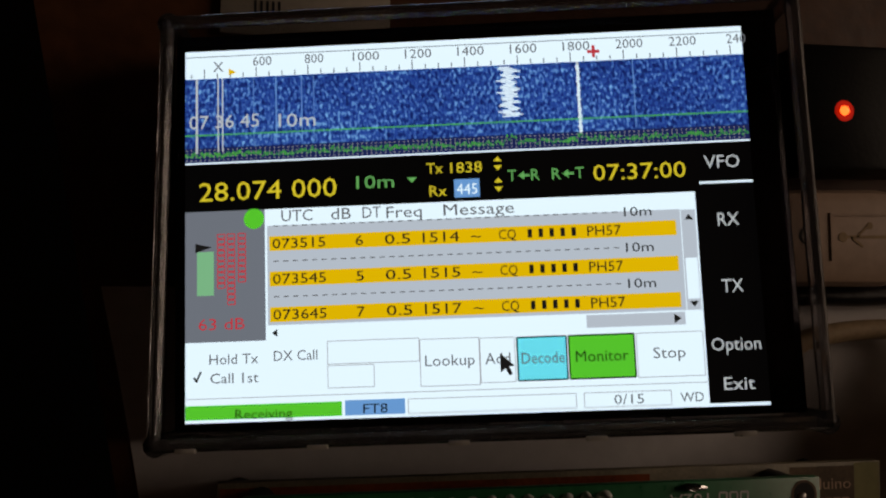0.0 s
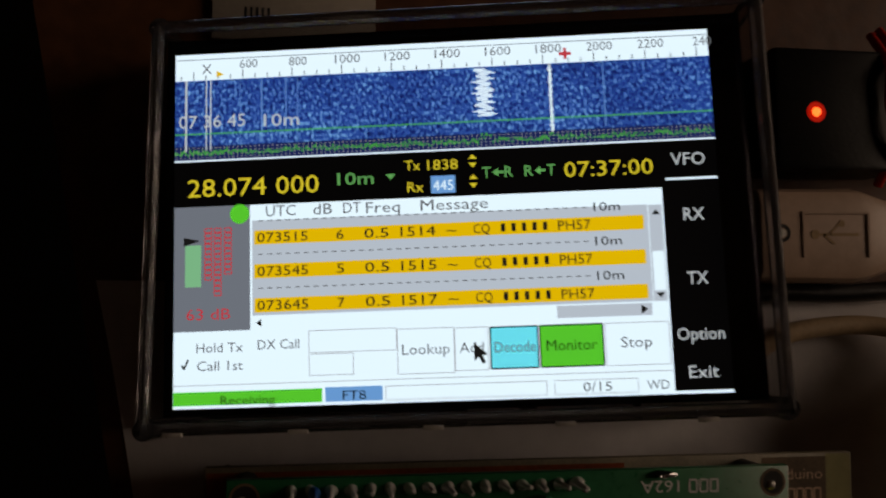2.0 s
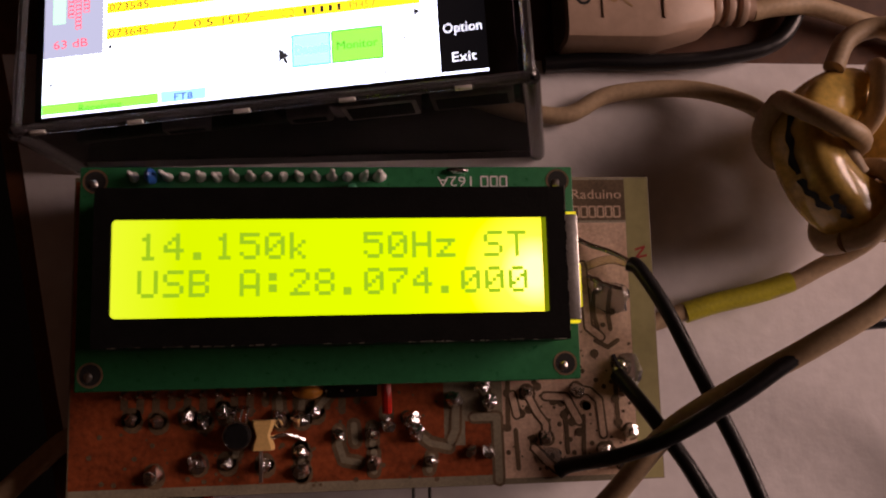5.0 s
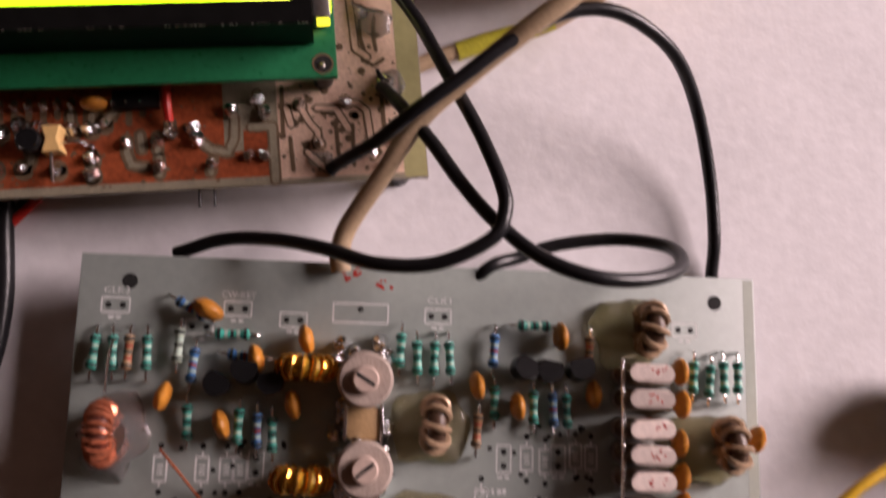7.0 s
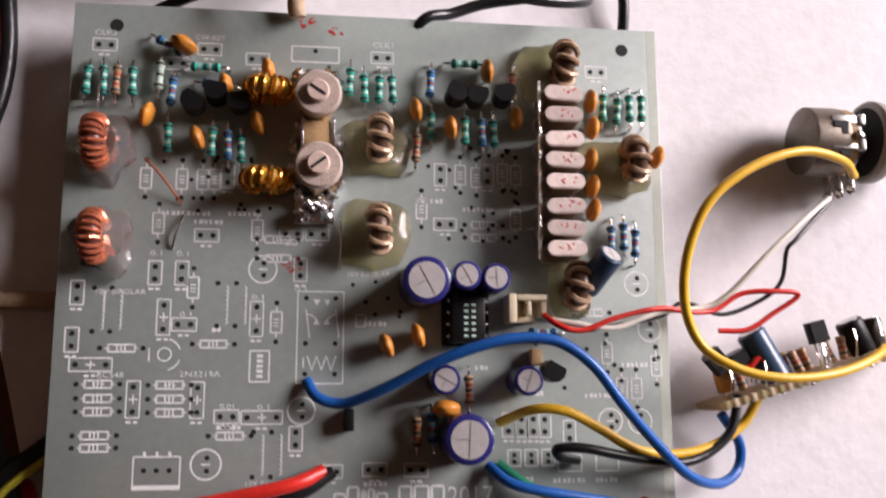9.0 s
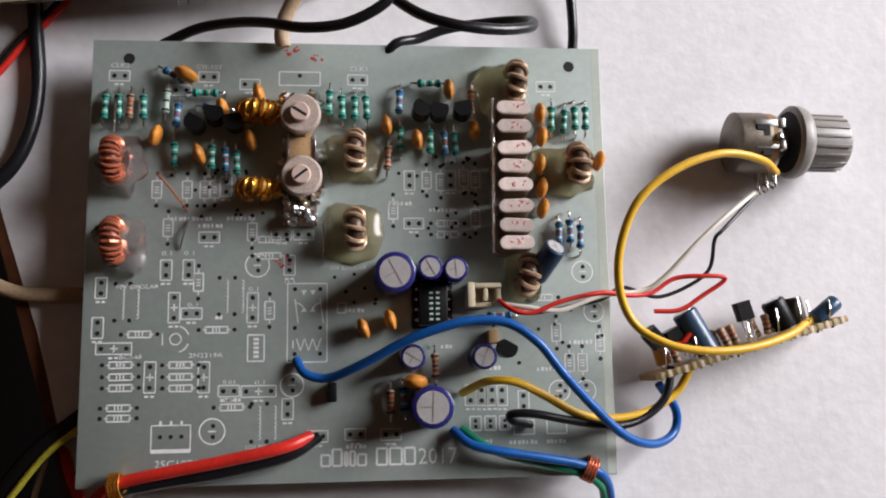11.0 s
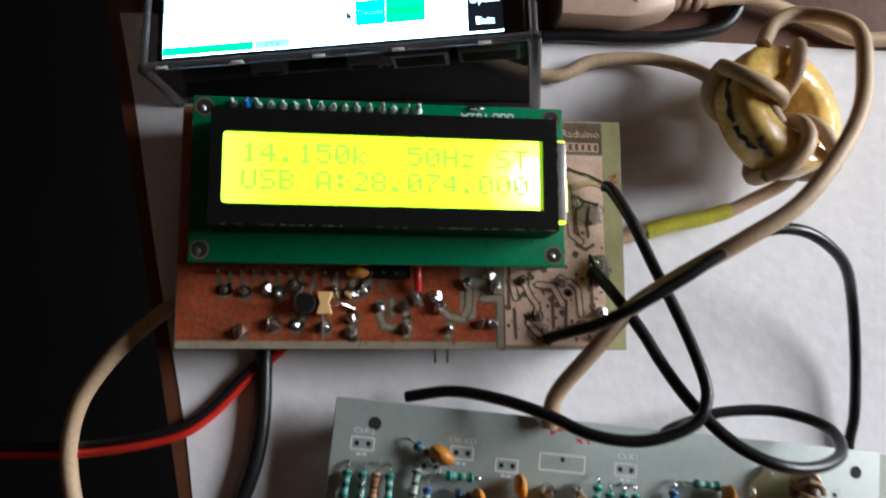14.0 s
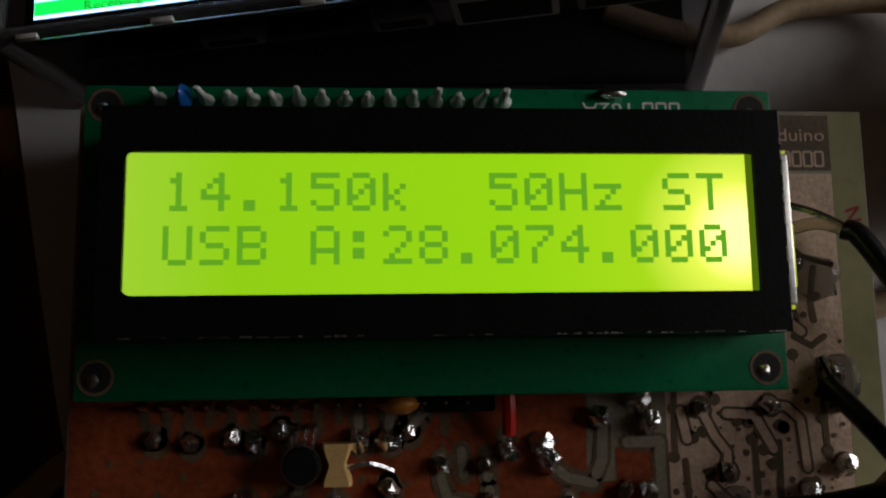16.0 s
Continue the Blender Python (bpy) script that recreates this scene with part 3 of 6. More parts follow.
for n, (utc, level, freq) in enumerate((("073515", "6", "1514"), ("073545", "5", "1515"), ("073645", "7", "1517"))):
    y = -1.85 - 4.6 * n
    panel("highlight", -25.7, y - 0.95, 26.6, y + 0.95, 0.04, GYEL)
    text(utc, -25.3, -18.4, y, 1.3, 0.07, GINK)
    text(level, -14.5, -13.5, y, 1.3, 0.07, GINK)
    text("0.5", -10.7, -7.4, y, 1.3, 0.07, GINK)
    text(freq, -5.8, -1.1, y, 1.3, 0.07, GINK)
    text("~", 0.4, 1.7, y, 1.3, 0.07, GINK)
    text("CQ", 4.0, 6.2, y, 1.3, 0.07, GINK)
    for k in range(5):
        part("bar", quad(new_bm(), 7.7 + 1.4 * k, y - 0.55, 8.25 + 1.4 * k, y + 0.55, 0.07), GINK, screen, smooth=False)
    text("PH57", 15.3, 19.6, y, 1.3, 0.07, GINK)
    b = new_bm()
    for k in range(36):
        quad(b, -25.2 + 1.25 * k, y + 2.22, -24.5 + 1.25 * k, y + 2.36, 0.05)
    tagged(part("dashed_line", b, GGREYINK, screen, smooth=False), kind="stuff")
    text("10m", 20.1, 23.6, y + 2.3, 1.2, 0.05, GINK)
panel("scrollbar", 27.3, -12.4, 29.1, 0.4, 0.03, GROWS)
panel("scroll_grip", 27.5, -11.0, 29.0, -5.8, 0.05, GW)
for q in ([(27.7, -0.9), (28.8, -0.9), (28.25, -0.2)], [(27.7, -11.3), (28.25, -12.0), (28.8, -11.3)], [(25.6, -12.8), (26.5, -13.4), (25.6, -14.0)], [(-24.8, -12.9), (-25.5, -13.4), (-24.8, -13.9)]):
    part("arrow", poly(new_bm(), q, 0.07), GINK, screen, smooth=False)
panel("scroll_strip", 14.6, -14.2, 27.0, -12.6, 0.03, GROWS)
# controls
text("Hold Tx", -33.6, -27.3, -16.5, 1.3, 0.05, GGREYINK)
text("Call 1st", -33.5, -27.3, -18.9, 1.3, 0.05, GGREYINK)
part("tick", line2(line2(new_bm(), -35.6, -18.7, -35.3, -19.2, 0.25, 0.06), -35.3, -19.3, -34.7, -18.0, 0.25, 0.06), GINK, screen, smooth=False)
text("DX Call", -25.3, -19.7, -16.3, 1.3, 0.05, GGREYINK)
for q in ((-18.4, -17.6, -6.7, -14.7), (-18.4, -20.6, -12.5, -17.8), (-6.6, -20.8, 0.9, -14.9), (1.0, -20.6, 5.4, -15.0), (20.7, -20.6, 29.0, -15.1), (-8.3, -24.1, 12.8, -22.3), (13.8, -24.1, 24.6, -22.3)):
    part("outline", frame2(new_bm(), *q, 0.10, 0.05), GLINE, screen, smooth=False)
panel("rule", -36.7, -21.5, 29.2, -21.4, 0.05, GLINE)
for name, x0, x1, m, s, tx0, tx1 in (("button", 5.7, 11.9, GCYAN, "Decode", 6.2, 11.6), ("button", 12.2, 20.4, GGREEN, "Monitor", 13.0, 19.6)):
    part(name, box(new_bm(), x0, -20.5, 0.02, x1, -15.1, 0.06), m, screen)
    part("button_edge", frame2(new_bm(), x0, -20.5, x1, -15.1, 0.2, 0.08), GINK, screen, smooth=False)
    text(s, tx0, tx1, -17.7, 1.4, 0.09, GINK if s == "Monitor" else GGREYINK)
for s, x0, x1 in (("Lookup", -6.0, 0.3), ("Add", 1.6, 4.8), ("Stop", 22.7, 26.7)):
    text(s, x0, x1, -17.6, 1.4, 0.06, GGREYINK)
part("pointer", poly(new_bm(), [(3.5, -17.0), (3.5, -19.4), (4.1, -18.9), (4.6, -19.8), (5.0, -19.6), (4.6, -18.7), (5.3, -18.6)], 0.10), GINK, screen, smooth=False)
panel("status", -36.7, -24.1, -16.7, -22.3, 0.05, GGREEN)
text("Receiving", -30.3, -23.0, -23.5, 1.2, 0.08, GINK)
panel("status", -16.3, -24.1, -8.7, -22.2, 0.05, GBLUE)
text("FT8", -14.0, -10.9, -23.3, 1.2, 0.08, GINK)
text("0/15", 17.5, 21.2, -23.2, 1.2, 0.06, GGREYINK)
text("WD", 25.7, 28.6, -23.2, 1.2, 0.06, GGREYINK)

# ---- character display on its driver board ----
lcd = thing("character_display", "green circuit board with lit yellow-green two-line character display", "display", at_mm(0, -0.2, 22))
board = part("board", box(new_bm(), -40, -18, -1.6, 40.2, 17.6, 0, 0.25), GREEN, lcd, "green circuit board")
b = new_bm()
# bezel: a pressed tin frame round the window
WX0, WX1, WY0, WY1, TOP = -32.4, 33.1, -7.4, 7.3, 10.1
for q in ((-34.9, WY1, 36.2, 12.1), (-34.9, -11.7, 36.2, WY0), (-34.9, WY0, WX0, WY1), (WX1, WY0, 36.2, WY1)):
    box(b, q[0], q[1], 0.3, q[2], q[3], TOP, 0.0)
bmesh.ops.remove_doubles(b, verts=b.verts, dist=1e-6)
bezel = part("bezel", b, BEZEL, lcd, "black tin bezel with worn edges")
for x in (-30, -12, 8, 27):
    part("tab", box(new_bm(), x - 1.2, 12.0, -0.2, x + 1.2, 13.1, 0.5, 0.1), BEZEL, bezel)
b = new_bm()
rnd = random.Random(21)
for k in range(46):
    x, w, d = rnd.uniform(-34.4, 35.0), rnd.choice((0.4, 0.7, 1.2)), rnd.uniform(0.10, 0.22)
    box(b, x, -11.72, TOP - d * 1.6, x + w, -11.72 + d, TOP + 0.012)
for k in range(26):
    y, w, d = rnd.uniform(-11.4, 11.4), rnd.choice((0.4, 0.8, 1.6)), rnd.uniform(0.10, 0.2)
    box(b, 36.22 - d, y, TOP - d * 2, 36.22, y + w, TOP + 0.012)
tagged(part("worn_edge", b, STEEL, bezel, "bare metal along worn bezel edges"), kind="stuff")
LIT = bpy.data.materials.new("lit_lcd")
LIT.use_nodes = True
nt = LIT.node_tree
bs = nt.nodes["Principled BSDF"]
bs.inputs["Base Color"].default_value, bs.inputs["Roughness"].default_value = (0.05, 0.09, 0.01, 1), 0.25
co, sep = nt.nodes.new("ShaderNodeTexCoord"), nt.nodes.new("ShaderNodeVectorMath")
sep.operation = "DISTANCE"
sep.inputs[1].default_value = (0.0312, -0.0012, 0.0097)
nt.links.new(co.outputs["Object"], sep.inputs[0])
cr = nt.nodes.new("ShaderNodeValToRGB")
mr = nt.nodes.new("ShaderNodeMapRange")
mr.inputs["From Max"].default_value = 0.066
nt.links.new(sep.outputs["Value"], mr.inputs["Value"])
nt.links.new(mr.outputs[0], cr.inputs["Fac"])
e = cr.color_ramp.elements
e[0].position, e[0].color = 0.03, (1.5, 1.5, 0.5, 1)
e[1].position, e[1].color = 1.0, (0.36, 0.60, 0.045, 1)
for p, c in ((0.085, (0.80, 0.95, 0.09, 1)), (0.17, (0.37, 0.69, 0.012, 1)), (0.35, (0.29, 0.65, 0.007, 1)), (0.8, (0.27, 0.60, 0.009, 1)), (0.95, (0.32, 0.62, 0.03, 1))):
    e.new(p).color = c
nt.links.new(cr.outputs[0], bs.inputs["Emission Color"])
bs.inputs["Emission Strength"].default_value = 8.0
glass = part("glass", box(new_bm(), WX0 - 0.3, WY0 - 0.3, 8.6, WX1 + 0.2, WY1 + 0.3, 9.5), LIT, lcd, "backlit yellow-green glass")
b = new_bm()
for cx, cy, a0 in ((WX0, WY1, 90), (WX0, WY0, 180)):
    sx, sy = 1, (-1 if cy > 0 else 1)
    pts = [(cx, cy)] + [(cx + sx * (1 - math.sin(radians(t))), cy + sy * (1 - math.cos(radians(t)))) for t in range(0, 91, 15)]
    poly(b, pts, TOP - 0.05)
part("corner", b, BEZEL, bezel)
part("unlit_margin", quad(new_bm(), 32.35, WY0, WX1, WY1, 9.54), glow("dim_lcd_margin", (0.14, 0.26, 0.008), 4.0), glass, "dim olive strip at the glass end", smooth=False)
LCDINK = glow("lcd_segments", (0.14, 0.46, 0.018), 6.4)
FONT5 = {"0": "0E11131519110E", "1": "040C040404040E", "2": "0E11010204081F", "4": "02060A121F0202", "5": "1F101E0101110E", "7": "1F010204080808",
         "8": "0E11110E11110E", ".": "00000000000C0C", ":": "000C0C000C0C00", "k": "10101214181412", "H": "1111111F111111", "z": "00001F0204081F",
         "S": "0F10100E01011E", "T": "1F040404040404", "U": "1111111111110E", "B": "1E11111E11111E", "A": "0E1111111F1111"}
PITCH, DOT = 3.70, 0.59
for line, y0 in (("14.150k  50Hz ST", 5.25), ("USB A:28.074.000", -0.3)):
    for col, ch in enumerate(line):
        if ch == " ":
            continue
        b = new_bm()
        for r in range(7):
            bits = int(FONT5[ch][2 * r : 2 * r + 2], 16)
            for c in range(5):
                if bits >> (4 - c) & 1:
                    x, y = -28.6 + PITCH * col + DOT * c, y0 - 0.575 * r
                    quad(b, x, y - 0.575, x + DOT, y, 9.53)
        bmesh.ops.remove_doubles(b, verts=b.verts, dist=1e-6)
        part("character", b, LCDINK, glass, "dark green dot character", smooth=False)
# side-lit block and the light it leaks
part("light_guide", box(new_bm(), 36.3, -8.6, 0.4, 39.4, 8.6, 5.2, 0.3), STEEL, lcd, "grey side-light block")
LEAK = glow("leaking_backlight", (0.75, 0.85, 0.04), 4.5)
for q in ((36.95, 8.62, 39.3, 9.0), (39.42, -6.5, 39.7, 0.5), (36.95, -9.0, 39.3, -8.62)):
    part("light_edge", box(new_bm(), q[0], q[1], 2.2, q[2], q[3], 4.6), LEAK, lcd, "glowing yellow edge")
for x, y in ((-37.6, 15.2), (37.6, 15.2), (-37.6, -15.4), (37.6, -15.4)):
    hb = ring(new_bm(), x, y, 2.0, 0.35, 0.06)
    part("pad", hb, ETCH, board, "dark ring round the mounting hole", smooth=False)
    part("hole", disc(new_bm(), x, y, 1.7, 0.05), HOLE, board, smooth=False)
    # lump added to give the pale highlight inside each mounting hole
    part("rivet", blob(new_bm(), (x - 0.3, y - 0.4, -0.1), 0.75, 0.8, 0.5, 0.3, 10), STEEL, board, "small metal lump added for the pale glint in the hole")
pin = mesh_of("pin", lathe(new_bm(), [(0.8, 0.0), (0.7, 0.4), (0.40, 0.9), (0.36, 3.6), (0.2, 3.9)], seg=10), TINPIN)
for k in range(16):
    x = -31.6 + 2.62 * k
    part("pin", pin, None, lcd, at=at_mm(x, 15.9, 0, 37 * k, 4 * math.sin(k * 2.3), 5 * math.sin(k * 1.7)) @ Matrix.Diagonal((1.5 if k == 15 else 1, 1.2, 1.2 if k in (2, 15) else 1.0 - 0.12 * (k % 3 == 1), 1)))
part("wire_end", blob(new_bm(), (-28.6, 15.6, 2.0), 0.9, 1.3, 2.2, 0.2), WBLU, lcd, "stub of blue wire")
part("wire_end", blob(new_bm(), (3.0, 13.9, 0.9), 1.0, 0.8, 0.8, 0.2), WGRN, lcd, "stub of green wire")
b = new_bm()
part("lettering", words("162A", 17.2, 23.0, 15.05, 1.7, 0.06, upside=True), SILK, board, smooth=False)
for k in range(3):
    frame2(b, 24.6 + 1.6 * k, 14.2, 25.7 + 1.6 * k, 15.9, 0.28, 0.06)
part("marking", b, SILK, board, smooth=False)
part("lump", blob(new_bm(), (20.5, 16.8, 0.4), 1.8, 0.6, 0.8, 0.4), SOLDER, board)
for x, y in ((-37.6, 15.2), (37.6, 15.2), (-37.6, -15.4), (37.6, -15.4)):
    part("spacer", lathe(new_bm(), [(2.0, -8.7), (2.0, -1.6)], (x, y, 0), seg=12), BLACK, lcd, "black spacer under the board")

# ---- copper oscillator board under the display ----
osc = thing("oscillator_board", "home-etched copper circuit board with solder joints under the display", "circuit board", at_mm(0, 0.2, 13.2))
base = part("laminate", box(new_bm(), -43.4, -36.0, -1.6, 56.6, 17.4, -0.04, 0.15), ETCHGREY, osc, "grey-brown laminate")
part("bare_laminate", quad(new_bm(), 52.05, -35.8, 56.4, 17.2, -0.01), FR4, base, "translucent yellow-green bare margin", smooth=False)
part("copper_area", poly(new_bm(), [(-43.1, -34.3), (26.6, -34.3), (26.6, -25.2), (21.9, -25.2), (21.9, -29.2), (18.3, -29.2), (18.3, 16.6), (-43.1, 16.6)], 0.0), COPPER, base, "brown lacquered copper", smooth=False)
part("copper_area", poly(new_bm(), [(28.4, -35.0), (52.0, -35.0), (52.0, 9.0), (28.4, 9.0)], 0.0), TINNED, base, "pinkish bare copper", smooth=False)
part("etched_strip", quad(new_bm(), -43.0, -35.9, 27.6, -34.3, -0.015), ETCHGREY, base, "bare grey-brown laminate edge", smooth=False)
part("etched_strip", poly(new_bm(), [(18.4, -17.5), (28.3, -17.5), (28.3, -35.8), (26.7, -35.8), (26.7, -25.1), (18.4, -25.1)], 0.0), ETCHGREY, base, smooth=False)
part("etched_field", quad(new_bm(), 41.0, 9.4, 52.0, 16.8, 0.0), ETCH, base, smooth=False)
part("lettering", words("Raduino", 42.3, 51.4, 14.2, 1.7, 0.06), TINNED, base, "etched copper lettering", smooth=False)
b = new_bm()
for k in range(6):
    frame2(b, 42.4 + 1.5 * k, 10.0, 43.5 + 1.5 * k, 11.9, 0.3, 0.06)
part("marking", b, TINNED, base, smooth=False)


def track(points, w, m=ETCH, z=0.05):
    b = new_bm()
    for p, q in zip(points, points[1:]):
        line2(b, *p, *q, w, z)
    for p in points:
        disc(b, *p, w / 2, z + 0.01, 10)
    return part("track_gap", b, m, base, smooth=False)


for pts in (((32.7, -20.6), (34.4, -24.1), (35.9, -26.1), (35.8, -28.5)), ((41.5, -20.4), (43.8, -20.7), (45.5, -22.3), (46.0, -28.2)), ((33.7, -30), (35.6, -32), (37.6, -33.9))):
    track(pts, 1.7)
    track(pts, 1.0, TINNED, 0.08)
for pts in (((45.5, -3.5), (45.2, -7), (46, -10.5)), ((48.3, -3.5), (47.8, -7), (48.2, -10)), ((45.4, -12), (47.6, -13.2), (49.4, -12)), ((39.4, -24), (39.6, -31)), ((29.5, -17), (29.3, -26)), ((48.4, -15), (48.8, -27)), ((30.6, -27), (30.9, -33.4)), ((42.6, -25), (42.4, -33))):
    track(pts, 0.8)
# isolated pads and tracks cut into the lacquered copper
for pts in (((0.5, -26.0), (0.5, -28.5), (1.3, -30.9), (3.7, -31.4)), ((6.1, -25.6), (6.1, -28.4)), ((6.3, -29.8), (6.3, -33.0)), ((13.4, -26.6), (15.8, -28.6), (19.0, -29.4)), ((-5.8, -28.6), (-5.7, -33.2)), ((-18.5, -21.6), (-16.0, -26.8), (-16.5, -29.5)),
            ((8.5, -23.0), (8.5, -25.0)), ((12.0, -24.2), (13.6, -26.6)), ((16.0, -30.8), (15.6, -33.0)), ((-5.8, -23.7), (-5.6, -21.0)), ((-9.2, -23.7), (-9.4, -20.6)), ((-3.5, -22.8), (-1.0, -20.0)), ((3.0, -25.2), (3.2, -28.0))):
    track(pts, 2.5)
    track(pts, 1.1, ETCHGREY, 0.08)
for pts in (((20.4, -21.4), (20.2, -26.6), (19.4, -28.3)), ((23.4, -24.6), (27.4, -24.6), (27.5, -35.2)), ((24.8, -18.0), (26.0, -22.4))):
    track(pts, 2.2)
    track(pts, 1.3, ETCHGREY, 0.08)
b = new_bm()
rnd = random.Random(11)
for k in range(150):
    disc(b, rnd.uniform(28.8, 51.5), rnd.triangular(-34.8, -2, -31), rnd.choice((0.15, 0.2, 0.3, 0.45, 0.8)), 0.07, 8)
for k in range(90):
    disc(b, rnd.uniform(-40.5, 18), rnd.uniform(-35, -18.5), rnd.choice((0.2, 0.3, 0.45)), 0.07, 7)
tagged(part("pitting", b, ETCH, base, smooth=False), kind="stuff")
JOINTS = [(-33.3, -23.2), (-29.1, -23.6), (-24.3, -23.0), (-21.8, -23.7), (-18.2, -22.6), (-29.6, -32.3), (-22.6, -30.6), (-17.9, -30.7), (-11.8, -31.2), (-5.8, -29.4), (-5.7, -32.4), (-9.2, -23.7), (-5.8, -23.7), (-3.5, -22.8),
          (0.5, -26.8), (6.1, -26.9), (6.3, -31.5), (8.7, -25.2), (12.6, -24.4), (13.4, -26.6), (16.0, -31.6), (22.9, -30.2), (25.7, -30.2), (24.8, -19.3), (26.0, -22.1), (20.0, -21.5), (32.7, -20.6), (35.8, -28.3), (41.5, -20.4),
          (50.7, -27.8), (45.7, -2.3), (49.7, -16.7), (50.7, -20.0), (49.0, -33.0), (45.9, -30.8)]
for x, y in JOINTS[:14]:
    track(((x, y + 0.3), (x + 0.2, y - 0.6)), 3.4)
for x, y in JOINTS[26:]:
    track(((x, y + 0.2), (x + 0.3, y - 0.3)), 2.7)
    track(((x, y), (x + 0.2, y - 0.2)), 1.9, TINNED, 0.08)
for pts in (((43.6, 1.4), (43.8, -2.0), (44.2, -9.6), (46.4, -11.4)), ((36.0, -21.4), (39.6, -21.6), (41.8, -25.8)), ((30.2, -21.0), (30.9, -24.4))):
    track(pts, 1.8)
    track(pts, 1.1, TINNED, 0.08)
for k, (x, y) in enumerate(JOINTS):
    s = 0.95 + 0.6 * ((k * 7919) % 13) / 13
    jb = blob(new_bm(), (0, 0, 0.25), 0.95 * s, 1.1 * s, 1.2 * s, 0.45, 12, 0.0)
    lathe(jb, [(0.3, 0), (0.3, 1.9 * s), (0.12, 2.2 * s)], (0.15, 0.2, 0), seg=6)
    part("solder_joint", jb, SOLDER, osc, at=at_mm(x, y, 0, (k * 67) % 360))
for k in range(16):
    track(((-34.5 + 2.54 * k, -18.0), (-34.5 + 2.54 * k, -21.2 - 0.8 * (k % 3))), 1.25)
    part("header_pin", lathe(new_bm(), [(0.9, -0.1), (0.7, 0.6), (0.36, 1.0), (0.36, 2.4), (0.2, 2.7)], (-34.5 + 2.54 * k, -19.4, 0), seg=6), SOLDER, osc)
tr = part("transistor", lathe(new_bm(), [(2.1, 0.8), (2.2, 1.2), (2.2, 3.8), (1.9, 4.2)], (-15.9, -26.2, 0), seg=16), BLACK, osc, "black round transistor")
part("rim", ring(new_bm(), -15.9, -26.2, 2.35, 0.4, 3.3), SOLDER, tr, "bright metal rim", smooth=False)
for dx in (-0.9, 0.2, 1.2):
    part("leg", sweep(new_bm(), spline([(-15.9 + dx, -24.6, 1.6), (-15.6 + dx, -22.6, 1.4), (-15.4 + dx, -21.6, 0.1)], 4), 0.22, 6), SOLDER, tr)
b = new_bm()
sec = []
for y, w in ((-28.6, 1.75), (-27.9, 1.7), (-26.2, 1.0), (-24.5, 1.7), (-23.8, 1.75)):
    sec.append([b.verts.new(((-11.8 + u * w) * M, y * M, z * M)) for u, z in ((-1, 0.4), (1, 0.4), (1, 3.6), (0.8, 4.0), (-0.8, 4.0), (-1, 3.6))])
for lo, hi in zip(sec, sec[1:]):
    for k in range(6):
        b.faces.new((lo[k], lo[(k + 1) % 6], hi[(k + 1) % 6], hi[k]))
b.faces.new(sec[0][::-1]), b.faces.new(sec[-1])
part("chip_capacitor", b, TANCAP, osc, "tan waisted capacitor")
part("disc_capacitor", blob(new_bm(), (-4.6, -19.4, 2.2), 2.6, 1.3, 2.3, 0.1), ORANGE, osc, "orange disc capacitor")
part("wire", sweep(new_bm(), spline([(8.4, -16.5, 2.2), (8.5, -20, 2.6), (8.6, -23.2, 1.6)], 5), 0.85, 8), WRED, osc, "short red wire")
part("wire_end", sweep(new_bm(), spline([(8.6, -23.2, 1.6), (8.7, -24.4, 0.9), (8.8, -25.4, 0.2)], 4), 0.4, 6), SOLDER, osc)
part("lead", sweep(new_bm(), spline([(-11, -26.8, 2.0), (-8, -26.3, 1.6), (-5.2, -27.3, 0.5)], 5), 0.35, 6), SOLDER, osc)
part("lead", sweep(new_bm(), spline([(-12.2, -25.5, 2.4), (-12.1, -30, 2.8), (-12.2, -33.8, 2.0)], 5), 0.3, 6), STEEL, osc)
part("chip", box(new_bm(), -1.5, -20.5, 0.3, 7.0, -17.0, 2.2, 0.3), BLACK, osc, "black component")
part("glue", blob(new_bm(), (48.5, -4.5, 0.4), 3.6, 2.6, 1.3, 0.5, 14, 0.02), GLUE, osc)
part("glue", blob(new_bm(), (50.5, -17.5, 0.4), 2.6, 3.2, 1.3, 0.5, 14, 0.02), GLUE, osc)
part("glue", blob(new_bm(), (36.2, -31.6, 0.3), 2.3, 1.6, 0.9, 0.5, 14, 0.02), GLUE, osc)
part("lead", sweep(new_bm(), spline([(44.2, -0.5, 0.6), (47.0, -2.2, 1.6), (50.0, -3.2, 2.2)], 5), 0.4, 6), SOLDER, osc)
part("lead", sweep(new_bm(), spline([(48.0, -14.5, 1.5), (49.0, -17.0, 1.6), (50.5, -19.3, 1.0)], 5), 0.4, 6), BLACK, osc)
part("marker_sign", line2(line2(line2(new_bm(), 53.4, 4.0, 55.3, 4.6, 0.4, 0.02), 55.3, 4.6, 53.6, 2.6, 0.4, 0.02), 53.6, 2.6, 55.6, 3.0, 0.4, 0.02), REDPEN, base, "red felt-pen sign", smooth=False)
for x, y in ((-41, -32), (52, -32), (-41, 13), (52, 13)):
    part("foot", lathe(new_bm(), [(2.6, -13.2), (2.4, -1.6)], (x, y, 0), seg=12), BLACK, osc, "black spacer foot")
for x in (13.0, 15.8):
    part("pin_stub", lathe(new_bm(), [(0.3, 0), (0.3, 3.2)], (x, -36.0, -2.6), "y", 6), BLACK, osc, at=Matrix.Translation((0, -0.003, 0)))

# ---- grey radio board ----
UB = at_mm(-8.7, -46.0, 10.2, -6.1)
radio = thing("radio_board", "grey printed circuit board half filled with radio components", "circuit board", UB)
BW, BH = 130.9, 111.0
